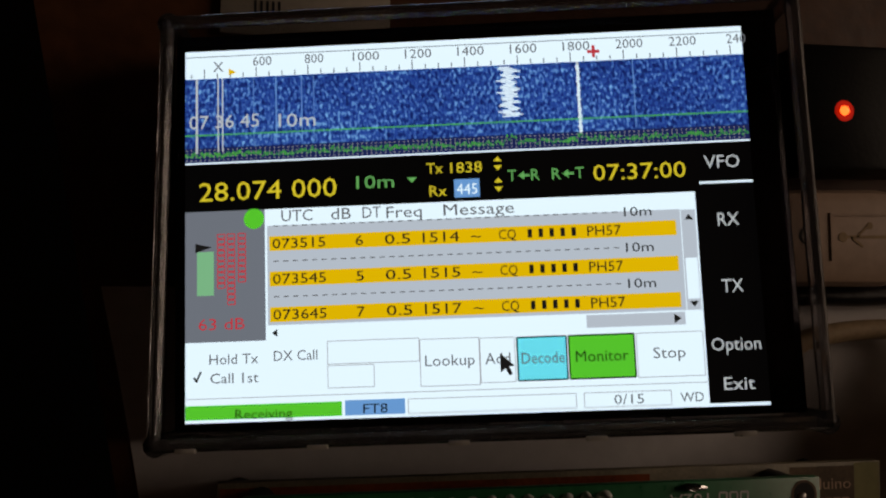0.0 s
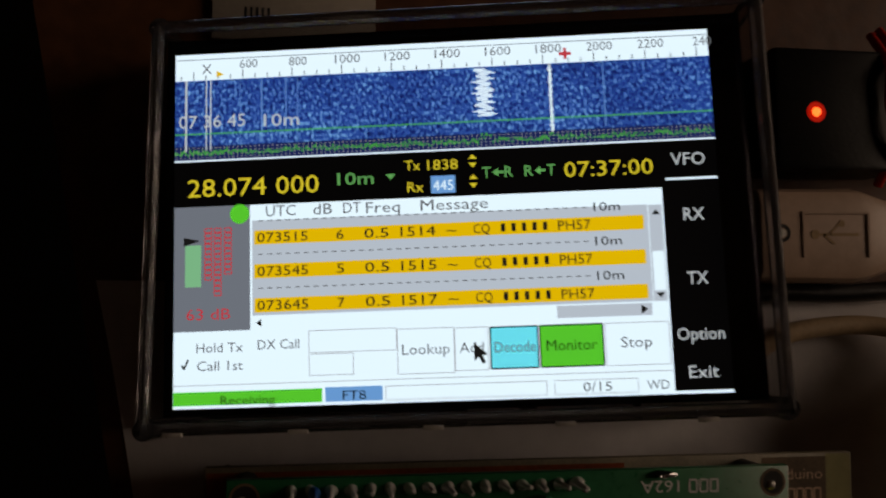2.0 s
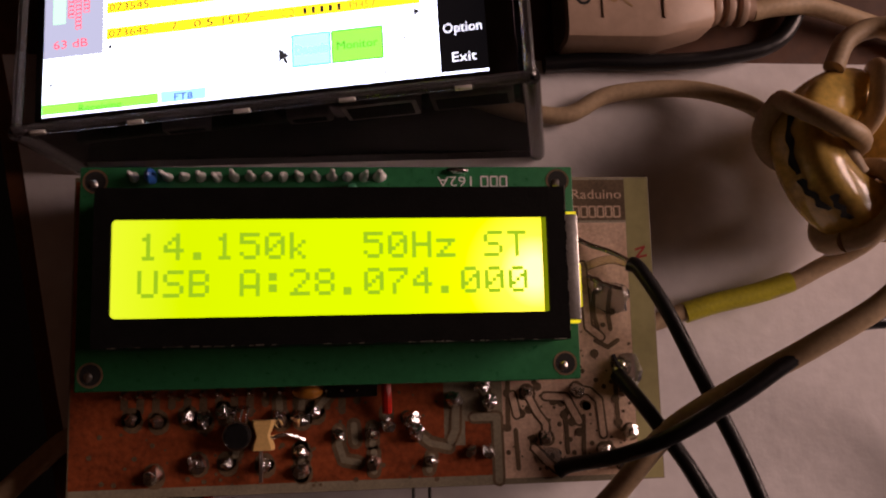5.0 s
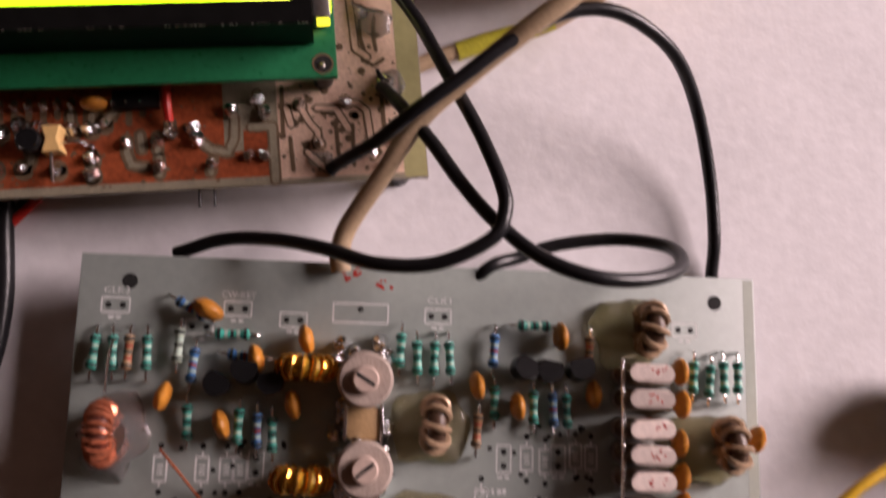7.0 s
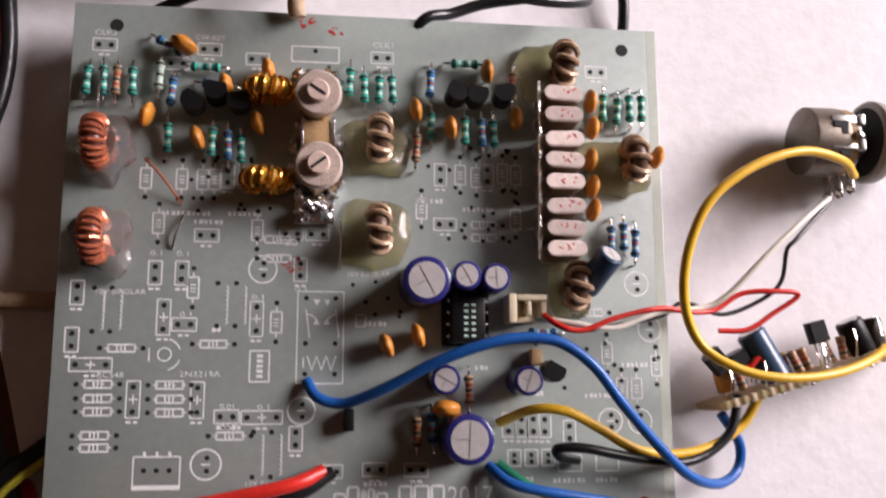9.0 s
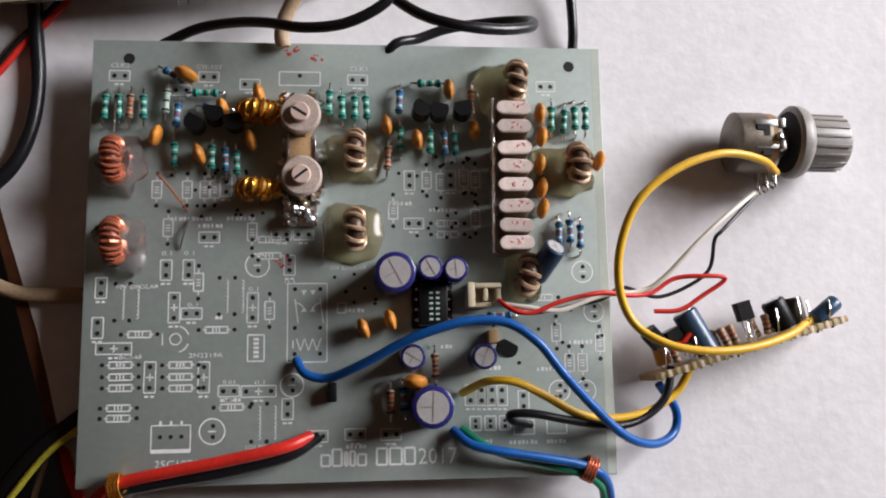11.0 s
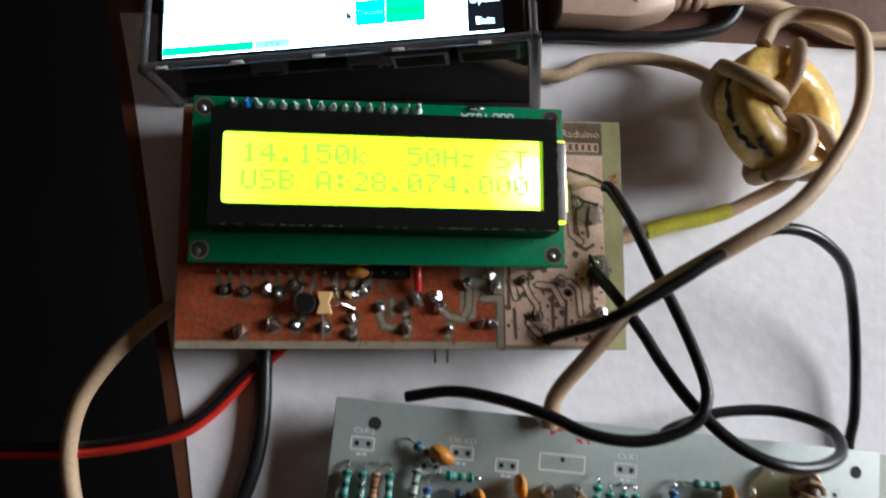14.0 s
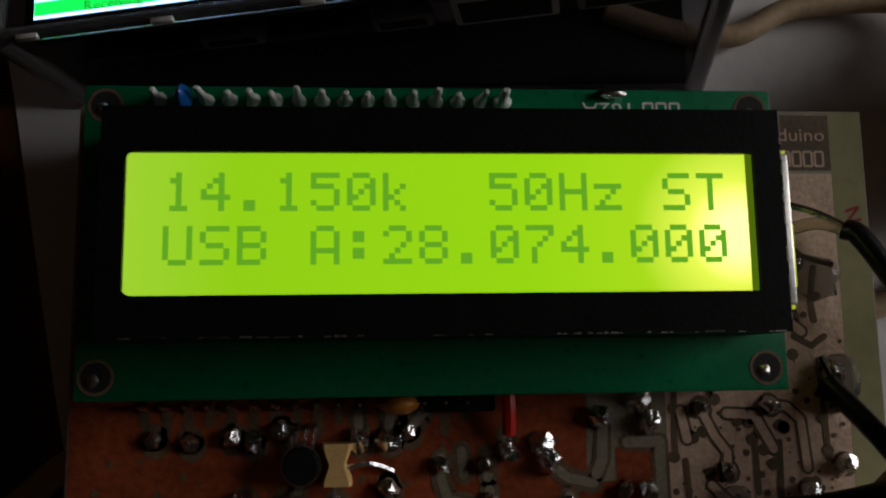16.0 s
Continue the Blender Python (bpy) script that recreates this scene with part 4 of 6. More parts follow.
plate = part("board", box(new_bm(), 0, -BH, -1.6, BW, 0, 0, 0.3), PCB, radio, "grey circuit board")
for x, y in ((9.0, -5.0), (122.4, -5.2), (3.5, -106), (127, -106)):
    part("standoff", lathe(new_bm(), [(2.6, -10.2), (2.6, -1.6)], (x, y, 0), seg=12), BLACK, radio, "black standoff under a corner")
    if y > -50:
        part("mounting_hole", disc(new_bm(), x, y, 1.45, 0.03, 18), HOLE, plate, smooth=False)

# the margin's pale colour includes window light caught by the right rim
part("bare_edge", quad(new_bm(), BW - 2.4, -BH + 0.4, BW - 0.35, -0.4, 0.02), PCBEDGE, plate, "pale bare laminate margin, lightened as lit by the window", smooth=False)
inks, holes = new_bm(), new_bm()


def between(v, stops):
    """Reads a straight-line table of (place, value) pairs."""
    if v <= stops[0][0]:
        return stops[0][1]
    for (a, p), (c, q) in zip(stops, stops[1:]):
        if v <= c:
            return p + (q - p) * (v - a) / (c - a)
    return stops[-1][1]


def settle(x, y):
    """The plan's grid laid onto the true board, which is a little off it towards the corners."""
    dx = between(x, ((16, 1.0), (30, 0.1), (44, 0.0), (54, -0.8), (70, -0.9), (110, -0.7), (131, -0.4)))
    dy = between(y, ((-105, -0.3), (-95, -0.5), (-85, -0.8), (-60, -1.1), (-45, -1.4), (-8, -1.5)))
    return x + dx, y + dy * (0.75 if x > 58 else 1.0)


def on_board(x, y, z=0.0, rz=0.0, rx=0.0, ry=0.0):
    return at_mm(*settle(x, y), z, rz, rx, ry)


def moved(x, y):
    """The shift of the grid at one place."""
    u, v = settle(x, y)
    return Matrix.Translation(((u - x) * M, (v - y) * M, 0))


Z1, Z2 = 0.03, 0.05


def hole(x, y, r=0.55):
    disc(holes, x, y, r, Z2, 8)


def silk_resistor(x, y, upright):
    """Outline of a resistor with its leads and two holes."""
    x, y = settle(x, y)
    w, h = (1.5, 4.4) if upright else (4.6, 1.5)
    frame2(inks, x - w / 2 - 0.4, y - h / 2, x + w / 2 + 0.4, y + h / 2, 0.36, Z1)
    for k in (-1, 1):
        if upright:
            line2(inks, x, y + k * h / 2, x, y + k * (h / 2 + 1.0), 0.34, Z1)
            hole(x, y + k * (h / 2 + 1.9))
        else:
            line2(inks, x + k * w / 2, y, x + k * (w / 2 + 1.0), y, 0.34, Z1)
            hole(x + k * (w / 2 + 2.0), y)
    for k in range(3):
        if upright:
            line2(inks, x - 0.55, y - 0.8 + 0.7 * k, x + 0.55, y - 0.8 + 0.7 * k, 0.3, Z1)
        else:
            line2(inks, x - 0.9 + 0.8 * k, y - 0.5, x - 0.9 + 0.8 * k, y + 0.5, 0.35, Z1)


def silk_capacitor(x, y, upright, gap=2.6, plus=False):
    """Outline of a small capacitor or two-pin header with its two holes."""
    x, y = settle(x, y)
    a, c = (gap + 2.4) / 2, 1.35
    w, h = (c, a) if upright else (a, c)
    frame2(inks, x - w, y - h, x + w, y + h, 0.3, Z1)
    for k in (-1, 1):
        hole(*((x, y + k * gap / 2) if upright else (x + k * gap / 2, y)), 0.6)
    if plus:
        line2(inks, x - 0.9, y, x + 0.9, y, 0.35, Z1)
        line2(inks, x, y - 0.9, x, y + 0.9, 0.35, Z1)
    line2(inks, x - 1.2, y - h - 0.9, x - 0.2, y - h - 0.9, 0.5, Z1)
    line2(inks, x + 0.2, y - h - 0.9, x + 1.1, y - h - 0.9, 0.5, Z1)


def silk_round(x, y, r):
    x, y = settle(x, y)
    ring(inks, x, y, r, 0.36, Z1)
    line2(inks, x - 0.9, y, x + 0.9, y, 0.35, Z1)
    hole(x + 0.2, y + 1.3), hole(x + 0.2, y - 1.3)


def silk_bars(x, y, n, w=0.85, h=1.0, step=1.05):
    """A line of small print that cannot be read."""
    x, y = settle(x, y)
    for k in range(n):
        quad(inks, x + step * k, y - h / 2, x + step * k + w * (0.6 + 0.4 * ((k * 5 + n) % 3) / 2), y + h / 2 * (1 if k % 2 else 0.75), Z1)


def silk_coil(x, y, h):
    x, y = settle(x, y)
    for k in range(int(h)):
        ring(inks, x, y + h / 2 - 0.5 - 1.0 * k, 0.62, 0.26, Z1, 6, -90, 90)
    hole(x - 1.7, y + h / 2 + 0.6), hole(x - 1.7, y - h / 2 - 0.4)


for x, y in ((23.7, -37.4), (28.3, -37.4), (30.9, -37.3), (15.8, -37.4), (19.0, -47.1), (40.3, -48.2), (85.0, -35.1), (88.6, -35.6), (94.5, -34.5), (97.5, -34.8), (76.4, -43.0), (97.3, -44.9), (27.2, -61.0), (44.9, -68.2), (117.2, -74.8), (120.3, -82.5), (123.6, -82.5), (128.2, -77.5)):
    silk_resistor(x, y, True)
for x, y in ((44.7, -50.2), (44.8, -54.4), (90.2, -46.4), (90.2, -49.3), (32.0, -72.9), (12.7, -73.8), (8.5, -81.2), (8.6, -84.1), (8.7, -86.8), (23.1, -81.4), (23.2, -84.3), (23.3, -87.1), (8.4, -91.7), (8.4, -94.2), (113.8, -65.8), (36.0, -92.0)):
    silk_resistor(x, y, False)
for x, y in ((33.7, -36.6), (80.6, -35.2), (91.1, -35.1), (18.8, -57.9), (24.6, -57.9), (3.3, -62.3), (2.8, -72.1), (50.1, -56.8), (49.9, -92.7), (95.1, -90.3), (97.9, -90.4), (100.5, -90.4), (103.0, -90.5), (108.4, -92.0)):
    silk_capacitor(x, y, True)
for x, y in ((21.1, -67.3), (40.7, -67.5), (15.5, -84.3), (29.1, -84.5)):
    silk_capacitor(x, y, True, 5.0, True)
for x, y in ((5.8, -8.0), (28.7, -8.0), (39.2, -9.8), (67.5, -8.6), (116.6, -9.7), (21.4, -11.6), (29.7, -49.6), (47.8, -48.9), (53.8, -48.9), (81.6, -46.4), (25.6, -68.8), (35.2, -88.0), (66.7, -99.4), (75.4, -99.6), (57.5, -99.6)):
    silk_capacitor(x, y, False)
for x, y in ((6.8, -77.2), (42.4, -88.2)):
    silk_capacitor(x, y, False, 6.0, True)
for x, y, r in ((41.7, -56.8, 3.1), (31.4, -97.8, 3.2), (51.0, -86.8, 3.0), (124.4, -59.2, 2.9), (127.0, -69.5, 2.8), (117.5, -89.6, 2.8), (124.1, -89.7, 2.8), (113.0, -58.5, 3.0)):
    silk_round(x, y, r)
for x, y, h in ((8.4, -65.9, 8), (11.9, -65.9, 8), (34.2, -64.6, 8), (38.0, -64.6, 8), (42.5, -96.0, 8), (46.4, -96.0, 8)):
    silk_coil(x, y, h)
# relay, power transistor, round transistor, white block
frame2(inks, 49.2, -82.0, 58.9, -62.6, 0.3, Z1)
line2(inks, 50.6, -78.6, 50.6, -76.6, 0.35, Z1)
for k in range(6):
    line2(inks, 51.4 + k, -79.2 if k % 2 else -76.2, 52.4 + k, -76.2 if k % 2 else -79.2, 0.3, Z1)
for x in (51.0, 57.2):
    hole(x, -64.0), hole(x, -73.6), hole(x, -80.0)
    line2(inks, x, -66.5, x + 0.8, -72.5, 0.3, Z1)
for x in (53.2, 55.4):
    poly(inks, [(x - 0.7, -64.3), (x + 0.7, -64.3), (x, -65.6)], Z1), poly(inks, [(x - 0.7, -69.6), (x + 0.7, -69.6), (x, -68.3)], Z1)
ring(inks, 51.2, -69.5, 2.2, 0.3, Z1, 8, 20, 90), ring(inks, 57.4, -69.5, 2.2, 0.3, Z1, 8, 90, 160)
frame2(inks, 17.2, -103.0, 26.4, -96.6, 0.3, Z1)
quad(inks, 17.2, -103.0, 26.4, -102.2, Z2)
for k in range(3):
    hole(19.3 + 2.5 * k, -99.3), line2(inks, 19.3 + 2.5 * k, -96.5, 19.3 + 2.5 * k, -95.6, 0.6, Z1)
ring(inks, 22.3, -76.0, 1.5, 0.3, Z1), ring(inks, 22.3, -76.0, 3.4, 0.3, Z1, 8, 20, 75), ring(inks, 22.3, -76.0, 3.4, 0.3, Z1, 8, -75, -20)
line2(inks, 19.2, -74.6, 19.2, -77.4, 0.3, Z1)
frame2(inks, 39.6, -81.6, 43.6, -75.2, 0.35, Z1)
for k in range(5):
    quad(inks, 41.0, -80.8 + 1.05 * k, 42.3, -80.1 + 1.05 * k, Z1)
frame2(inks, 46.6, -11.4, 57.0, -7.8, 0.36, Z1)
hole(51.8, -8.8)
for x in (95.5, 99.2, 102.9):
    frame2(inks, x - 1.4, -99.4, x + 1.4, -96.0, 0.36, Z1), hole(x, -97.1, 0.5), hole(x, -98.5, 0.5)
frame2(inks, 105.0, -100.6, 110.2, -97.2, 0.36, Z1), frame2(inks, 113.4, -100.6, 118.4, -97.2, 0.36, Z1)
frame2(inks, 61.5, -70.0, 63.6, -67.5, 0.36, Z1)
for x, y, n in ((64.0, -68.6, 5), (75.2, -41.2, 6), (85.5, -42.9, 7), (19.5, -44.8, 10), (26.8, -46.6, 6), (34.0, -44.7, 7), (104.6, -102.2, 7), (113.8, -102.2, 5), (112.0, -84.0, 6), (64.4, -102.3, 5), (94.4, -101.8, 6), (120.4, -77.3, 6), (118.6, -46.2, 6), (99.0, -83.5, 4), (31.6, -69.8, 2), (88.0, -78.0, 3), (33.2, -90.2, 5)):
    silk_bars(x, y, n)
rnd = random.Random(3)
for x0, y0, x1, y1, n in ((20, -46, 46, -33, 20), (75, -52, 98, -30, 22), (60, -68, 78, -60, 9), (100, -92, 129, -62, 12)):
    for k in range(n):
        hole(rnd.uniform(x0, x1), rnd.uniform(y0, y1), 0.48)
tagged(part("printing", inks, SILK, plate, "white printed outlines", smooth=False), kind="stuff")
tagged(part("drill_pattern", holes, HOLE, plate, smooth=False), kind="stuff")
for s, x0, x1, y, h in (("CLK2", 3.6, 8.2, -5.2, 1.2), ("CW-KEY", 25.6, 32.0, -5.3, 1.2), ("CLK1", 65.4, 70.0, -5.6, 1.2), ("2SC1971", 17.6, 27.4, -105.4, 1.8), ("10V BIPOLAR", 7.0, 17.0, -62.0, 1.1), ("10V BIPOLAR", 60.6, 69.6, -57.8, 1.1), ("10V BIPOLAR", 39.6, 49.0, -101.8, 1.1), ("BC548", 8.2, 13.4, -79.3, 1.1), ("2N2219A", 25.4, 33.6, -79.1, 1.1), ("470", 7.3, 9.7, -81.2, 0.8), ("470", 21.9, 24.3, -81.4, 0.8), ("0.1", 17.6, 20.0, -53.6, 1.1), ("0.1", 23.4, 25.8, -53.6, 1.1), ("0.1", 24.6, 27.0, -66.6, 1.0), ("0.1", 39.6, 42.0, -62.8, 1.1), ("0.1", 49.0, 51.4, -61.0, 1.1), ("0.1", 41.4, 43.8, -86.0, 1.0), ("0.01", 33.8, 36.6, -85.8, 1.0), ("0.1", 46.8, 49.2, -50.9, 1.1), ("T/R", 73.8, 77.0, -102.2, 1.1), ("2017", 81.2, 90.8, -105.2, 3.9)):
    part("lettering", words(s, x0, x1, y, h, Z2), SILK, plate, at=moved((x0 + x1) / 2, y) if h < 3 else None, smooth=False)
for x, w, h in ((57.6, 2.1, 2.6), (60.3, 2.2, 3.9), (63.3, 0.6, 3.2), (64.6, 1.1, 3.4), (66.4, 2.0, 2.6), (71.0, 2.5, 3.9), (74.2, 2.9, 3.9), (77.8, 2.5, 3.9)):
    part("maker_mark", frame2(new_bm(), x, -107.1, x + w, -107.1 + h, 0.55, Z2), SILK, plate, "white printed maker's mark", smooth=False)
for x, y in ((49.2, -2.2), (56.4, -3.8), (47.5, -57.0), (44.0, -41.5)):
    b = new_bm()
    rnd = random.Random(int(x * 10))
    for k in range(7):
        u, v = rnd.uniform(-1.6, 1.6), rnd.uniform(-0.9, 0.9)
        line2(b, x + u, y + v, x + u + rnd.uniform(-1.4, 1.4), y + v + rnd.uniform(-0.9, 0.9), rnd.uniform(0.3, 0.75), Z2 + 0.004 * k)
    part("marker_sign", b, REDPEN, plate, "red felt-pen mark", smooth=False)


# components
def resistor_meshes(body, bands):
    prof = [(0.3, -3.15), (0.8, -3.05), (1.02, -2.7), (1.02, -2.0), (0.76, -1.65), (0.76, 1.65), (1.02, 2.0), (1.02, 2.7), (0.8, 3.05), (0.3, 3.15)]
    rb = mesh_of("resistor", lathe(new_bm(), prof, axis="y", seg=12), body)
    out = [rb]
    for k, m in enumerate(bands):
        y = (-2.4, -1.1, 0.0, 1.1, 2.4)[k]
        r = 1.06 if abs(y) > 2 else 0.80
        out.append(mesh_of("band", lathe(new_bm(), [(r, y - 0.28), (r, y + 0.28)], axis="y", seg=12), m))
    return out


LEADS = mesh_of("lead", sweep(sweep(new_bm(), spline([(0, 3.2, 0), (0, 4.4, 0), (0, 4.9, -0.5), (0, 5.0, -2.2)], 4), 0.3, 6), spline([(0, -3.2, 0), (0, -4.4, 0), (0, -4.9, -0.5), (0, -5.0, -2.2)], 4), 0.3, 6), SOLDER)
KINDS = {"g": resistor_meshes(RGREEN, (BANDK, BANDW, BANDK, BANDW, BANDK)), "b": resistor_meshes(RBLUE, (BANDK, BANDW, BANDR, BANDW, BANDK)),
         "t": resistor_meshes(RTAN, (BANDK, BANDR, BANDK, BANDR, BANDK)), "p": resistor_meshes(RPALE, (BANDK, BANDW, BANDK, BANDW, BANDK))}
NAMED = {"g": "green banded resistor", "b": "blue banded resistor", "t": "tan banded resistor", "p": "pale green banded resistor"}


def resistor(kind, x, y, rz=0.0, lift=2.2, tip=0.0):
    ms = KINDS[kind]
    r = part("resistor", ms[0], None, radio, NAMED[kind], on_board(x, y, lift, rz, tip))
    for m in ms[1:]:
        part("band", m, None, r)
    part("lead", LEADS, None, r)


for k, (x, y) in enumerate(((3.1, -16.8), (6.5, -16.8), (9.2, -16.7), (12.4, -16.7), (60.3, -15.3), (63.5, -16.7), (66.8, -16.7), (69.7, -16.6), (117.3, -19.0), (120.7, -19.7), (123.5, -18.9), (126.2, -18.9), (20.6, -28.9), (30.3, -29.5), (36.5, -30.9), (85.9, -25.4), (92.3, -26.0), (78.3, -24.7))):
    resistor("t" if k == 2 else "g", x, y, (k * 5) % 9 - 4, 2.0 + 0.2 * (k % 3), (k * 11) % 15 - 5)
for k, (x, y) in enumerate(((21.0, -18.8), (33.7, -30.2), (78.1, -15.0), (89.6, -25.8), (118.3, -49.5), (121.1, -48.8), (123.7, -50.2), (78.5, -90.9))):
    resistor("b", x, y, (k * 5) % 9 - 4, 2.2, (k * 13) % 17 - 6)
for k, (x, y) in enumerate(((75.1, -29.9), (86.3, -82.8), (75.3, -91.6), (96.6, -14.8))):
    resistor("t", x, y, (k * 7) % 10 - 4, 2.4, (k * 5) % 11)
resistor("p", 18.1, -15.2, -3)
resistor("g", 28.2, -12.9, 90), resistor("g", 85.8, -10.0, 90), resistor("b", 102.4, -70.5, 90), resistor("b", 30.8, -16.8, 84), resistor("b", 20.0, -8.4, 60)

cap_disc = mesh_of("disc_capacitor", blob(new_bm(), (0, 0, 3.6), 1.45, 2.7, 2.9, 0.12, 14), ORANGE)
cap_leg = mesh_of("leg", sweep(sweep(new_bm(), spline([(0, 1.2, 1.6), (0, 1.3, 0.8), (0, 1.3, -0.2)], 3), 0.28, 6), spline([(0, -1.2, 1.6), (0, -1.3, 0.8), (0, -1.3, -0.2)], 3), 0.28, 6), SOLDER)
for k, (x, y) in enumerate(((15.9, -24.9), (27.3, -29.4), (33.0, -17.4), (40.0, -25.4), (74.7, -21.3), (82.5, -25.7), (90.7, -12.2), (97.1, -22.8), (114.1, -17.9), (114.4, -23.9), (113.7, -32.0), (114.0, -38.0), (114.1, -43.1), (129.0, -30.4), (68.9, -73.9), (75.4, -71.6), (41.9, -13.6))):
    d = part("disc_capacitor", cap_disc, None, radio, "orange ceramic disc capacitor", on_board(x, y, 0, (k * 37) % 40 - 18, (k * 17) % 14 - 7))
    part("leg", cap_leg, None, d)
for x, y, rz in ((23.4, -8.6, 62), (81.3, -86.6, 88)):
    d = part("disc_capacitor", cap_disc, None, radio, "orange ceramic disc capacitor", on_board(x, y, 0, rz) @ Matrix.Diagonal((1.25, 1.15, 1, 1)))
    part("leg", cap_leg, None, d)


def to92():
    b = new_bm()
    pts = [(2.4 * math.cos(radians(a)), 2.4 * math.sin(radians(a))) for a in range(-40, 221, 20)]
    lo, hi = [b.verts.new((x * M, y * M, 2.6 * M)) for x, y in pts], [b.verts.new((x * M, y * M, 7.4 * M)) for x, y in pts]
    b.faces.new(lo[::-1]), b.faces.new(hi)
    for k in range(len(pts)):
        b.faces.new((lo[k], lo[(k + 1) % len(pts)], hi[(k + 1) % len(pts)], hi[k]))
    return b


tob = mesh_of("transistor", to92(), BLACK)
tol = mesh_of("leg", lathe(new_bm(), [(0.25, -0.2), (0.25, 2.7)], seg=6), SOLDER)
for k, (x, y) in enumerate(((26.3, -21.8), (31.1, -20.0), (36.0, -21.3), (83.3, -18.5), (88.0, -18.3), (94.1, -18.4), (103.7, -78.8))):
    d = part("transistor", tob, None, radio, "black plastic transistor", on_board(x, y, 0, 150 + 20 * (k % 3), 6 * (k % 2)))
    for dx in (-1.27, 0, 1.27):
        part("leg", tol, None, d, at=at_mm(dx, 0.2, 0))


def wound(core_r, tube, turns, wire, core_mat, wire_mat, label, at, squash=1.0, wire_label=""):
    """A toroid on its edge: the core, and wire wound round it."""
    b = new_bm()
    prof = [(math.cos(a), math.sin(a)) for a in (2 * math.pi * k / 10 for k in range(10))]
    n = 30
    rings = []
    for i in range(n):
        a = 2 * math.pi * i / n
        rings.append([b.verts.new(Vector((tube * squash * s, (core_r + tube * c) * math.cos(a), (core_r + tube * c) * math.sin(a))) * M) for c, s in prof])
    for i in range(n):
        for k in range(10):
            b.faces.new((rings[i][k], rings[i][(k + 1) % 10], rings[(i + 1) % n][(k + 1) % 10], rings[(i + 1) % n][k]))
    t = part("toroid", b, core_mat, radio, label, at)
    line = []
    tw = tube + wire * 0.8
    steps = turns * 10
    for i in range(steps + 1):
        a = -1.2 + (2 * math.pi - 0.6) * i / steps
        p = 2 * math.pi * i / 10
        p += (0.55 if turns == 19 else 0.2) * math.sin(i * 0.37 + at.translation.x * 900)
        line.append(Vector((tw * squash * math.sin(p), (core_r + tw * math.cos(p)) * math.cos(a), (core_r + tw * math.cos(p)) * math.sin(a))))
    part("winding", sweep(new_bm(), line, wire, 6), wire_mat, t, wire_label)
    return t


def glue_pad(x, y, rx, ry, h, seed):
    """A squarish pad of set glue with a soft rim and an uneven top."""
    b = new_bm()
    rows = []
    for f, z in ((1.0, 0.03), (0.99, 0.25), (0.93, 0.5), (0.8, 0.74), (0.6, 0.9), (0.35, 1.0), (0.12, 1.0)):
        row = []
        for k in range(28):
            a = 2 * math.pi * k / 28
            c, q = math.cos(a), math.sin(a)
            d = (abs(c) ** 3.5 + abs(q) ** 3.5) ** (-1 / 3.5)
            d *= f * (1 + 0.3 * noise.noise(Vector((c * 1.7, q * 1.7, seed))))
            lift = z * h * (1 + 0.8 * noise.noise(Vector((c * d * 1.9, q * d * 1.6, seed + 7.3)))) if z > 0.1 else z
            row.append(b.verts.new(((x + rx * d * c) * M, (y + ry * d * q) * M, lift * M)))
        rows.append(row)
    for lo, hi in zip(rows, rows[1:]):
        for k in range(28):
            b.faces.new((lo[k], lo[(k + 1) % 28], hi[(k + 1) % 28], hi[k]))
    b.faces.new(rows[-1])
    b.faces.new(rows[0][::-1])
    return b


for x, y in ((6.6, -31.0), (7.3, -51.1)):
    wound(3.7, 1.6, 19, 0.44, REDCORE, WINDRED, "toroid wound with red enamelled wire", on_board(x, y, 5.4, 4), 1.15)
    part("glue", blob(new_bm(), (x + 1.0, y - 0.4, 0.4), 5.6, 7.2, 6.6, 0.55, 24, 0.05), GLUE, radio, "blob of clear hot glue", moved(x, y))
for k, (x, y) in enumerate(((66.8, -28.8), (66.8, -48.8), (107.8, -10.1), (123.2, -31.7), (109.5, -60.4))):
    wound(3.2, 1.5, 8, 0.62, TANCORE, WINDBR, "brown toroid with thick windings set in glue", on_board(x, y, 5.2, (0, 3, -4, 8, -6)[k]), 1.15)
    part("glue", glue_pad(x + (-0.8, -0.6, -3.0, -2.6, -0.5)[k], y - 0.5, (7.2, 7.6, 7.4, 7.6, 5.0)[k], (7.0, 7.4, 6.4, 6.8, 6.0)[k], (2.4, 2.2, 4.6, 3.0, 3.4)[k], 4 + k), GLUEY, radio, "yellowed pad of glue", moved(x, y))
for x, y in ((42.2, -18.8), (42.2, -38.5)):
    wound(3.6, 1.5, 15, 0.44, YELCORE, WINDCU, "yellow toroid wound with golden wire", on_board(x, y, 5.6, 90), 1.15)


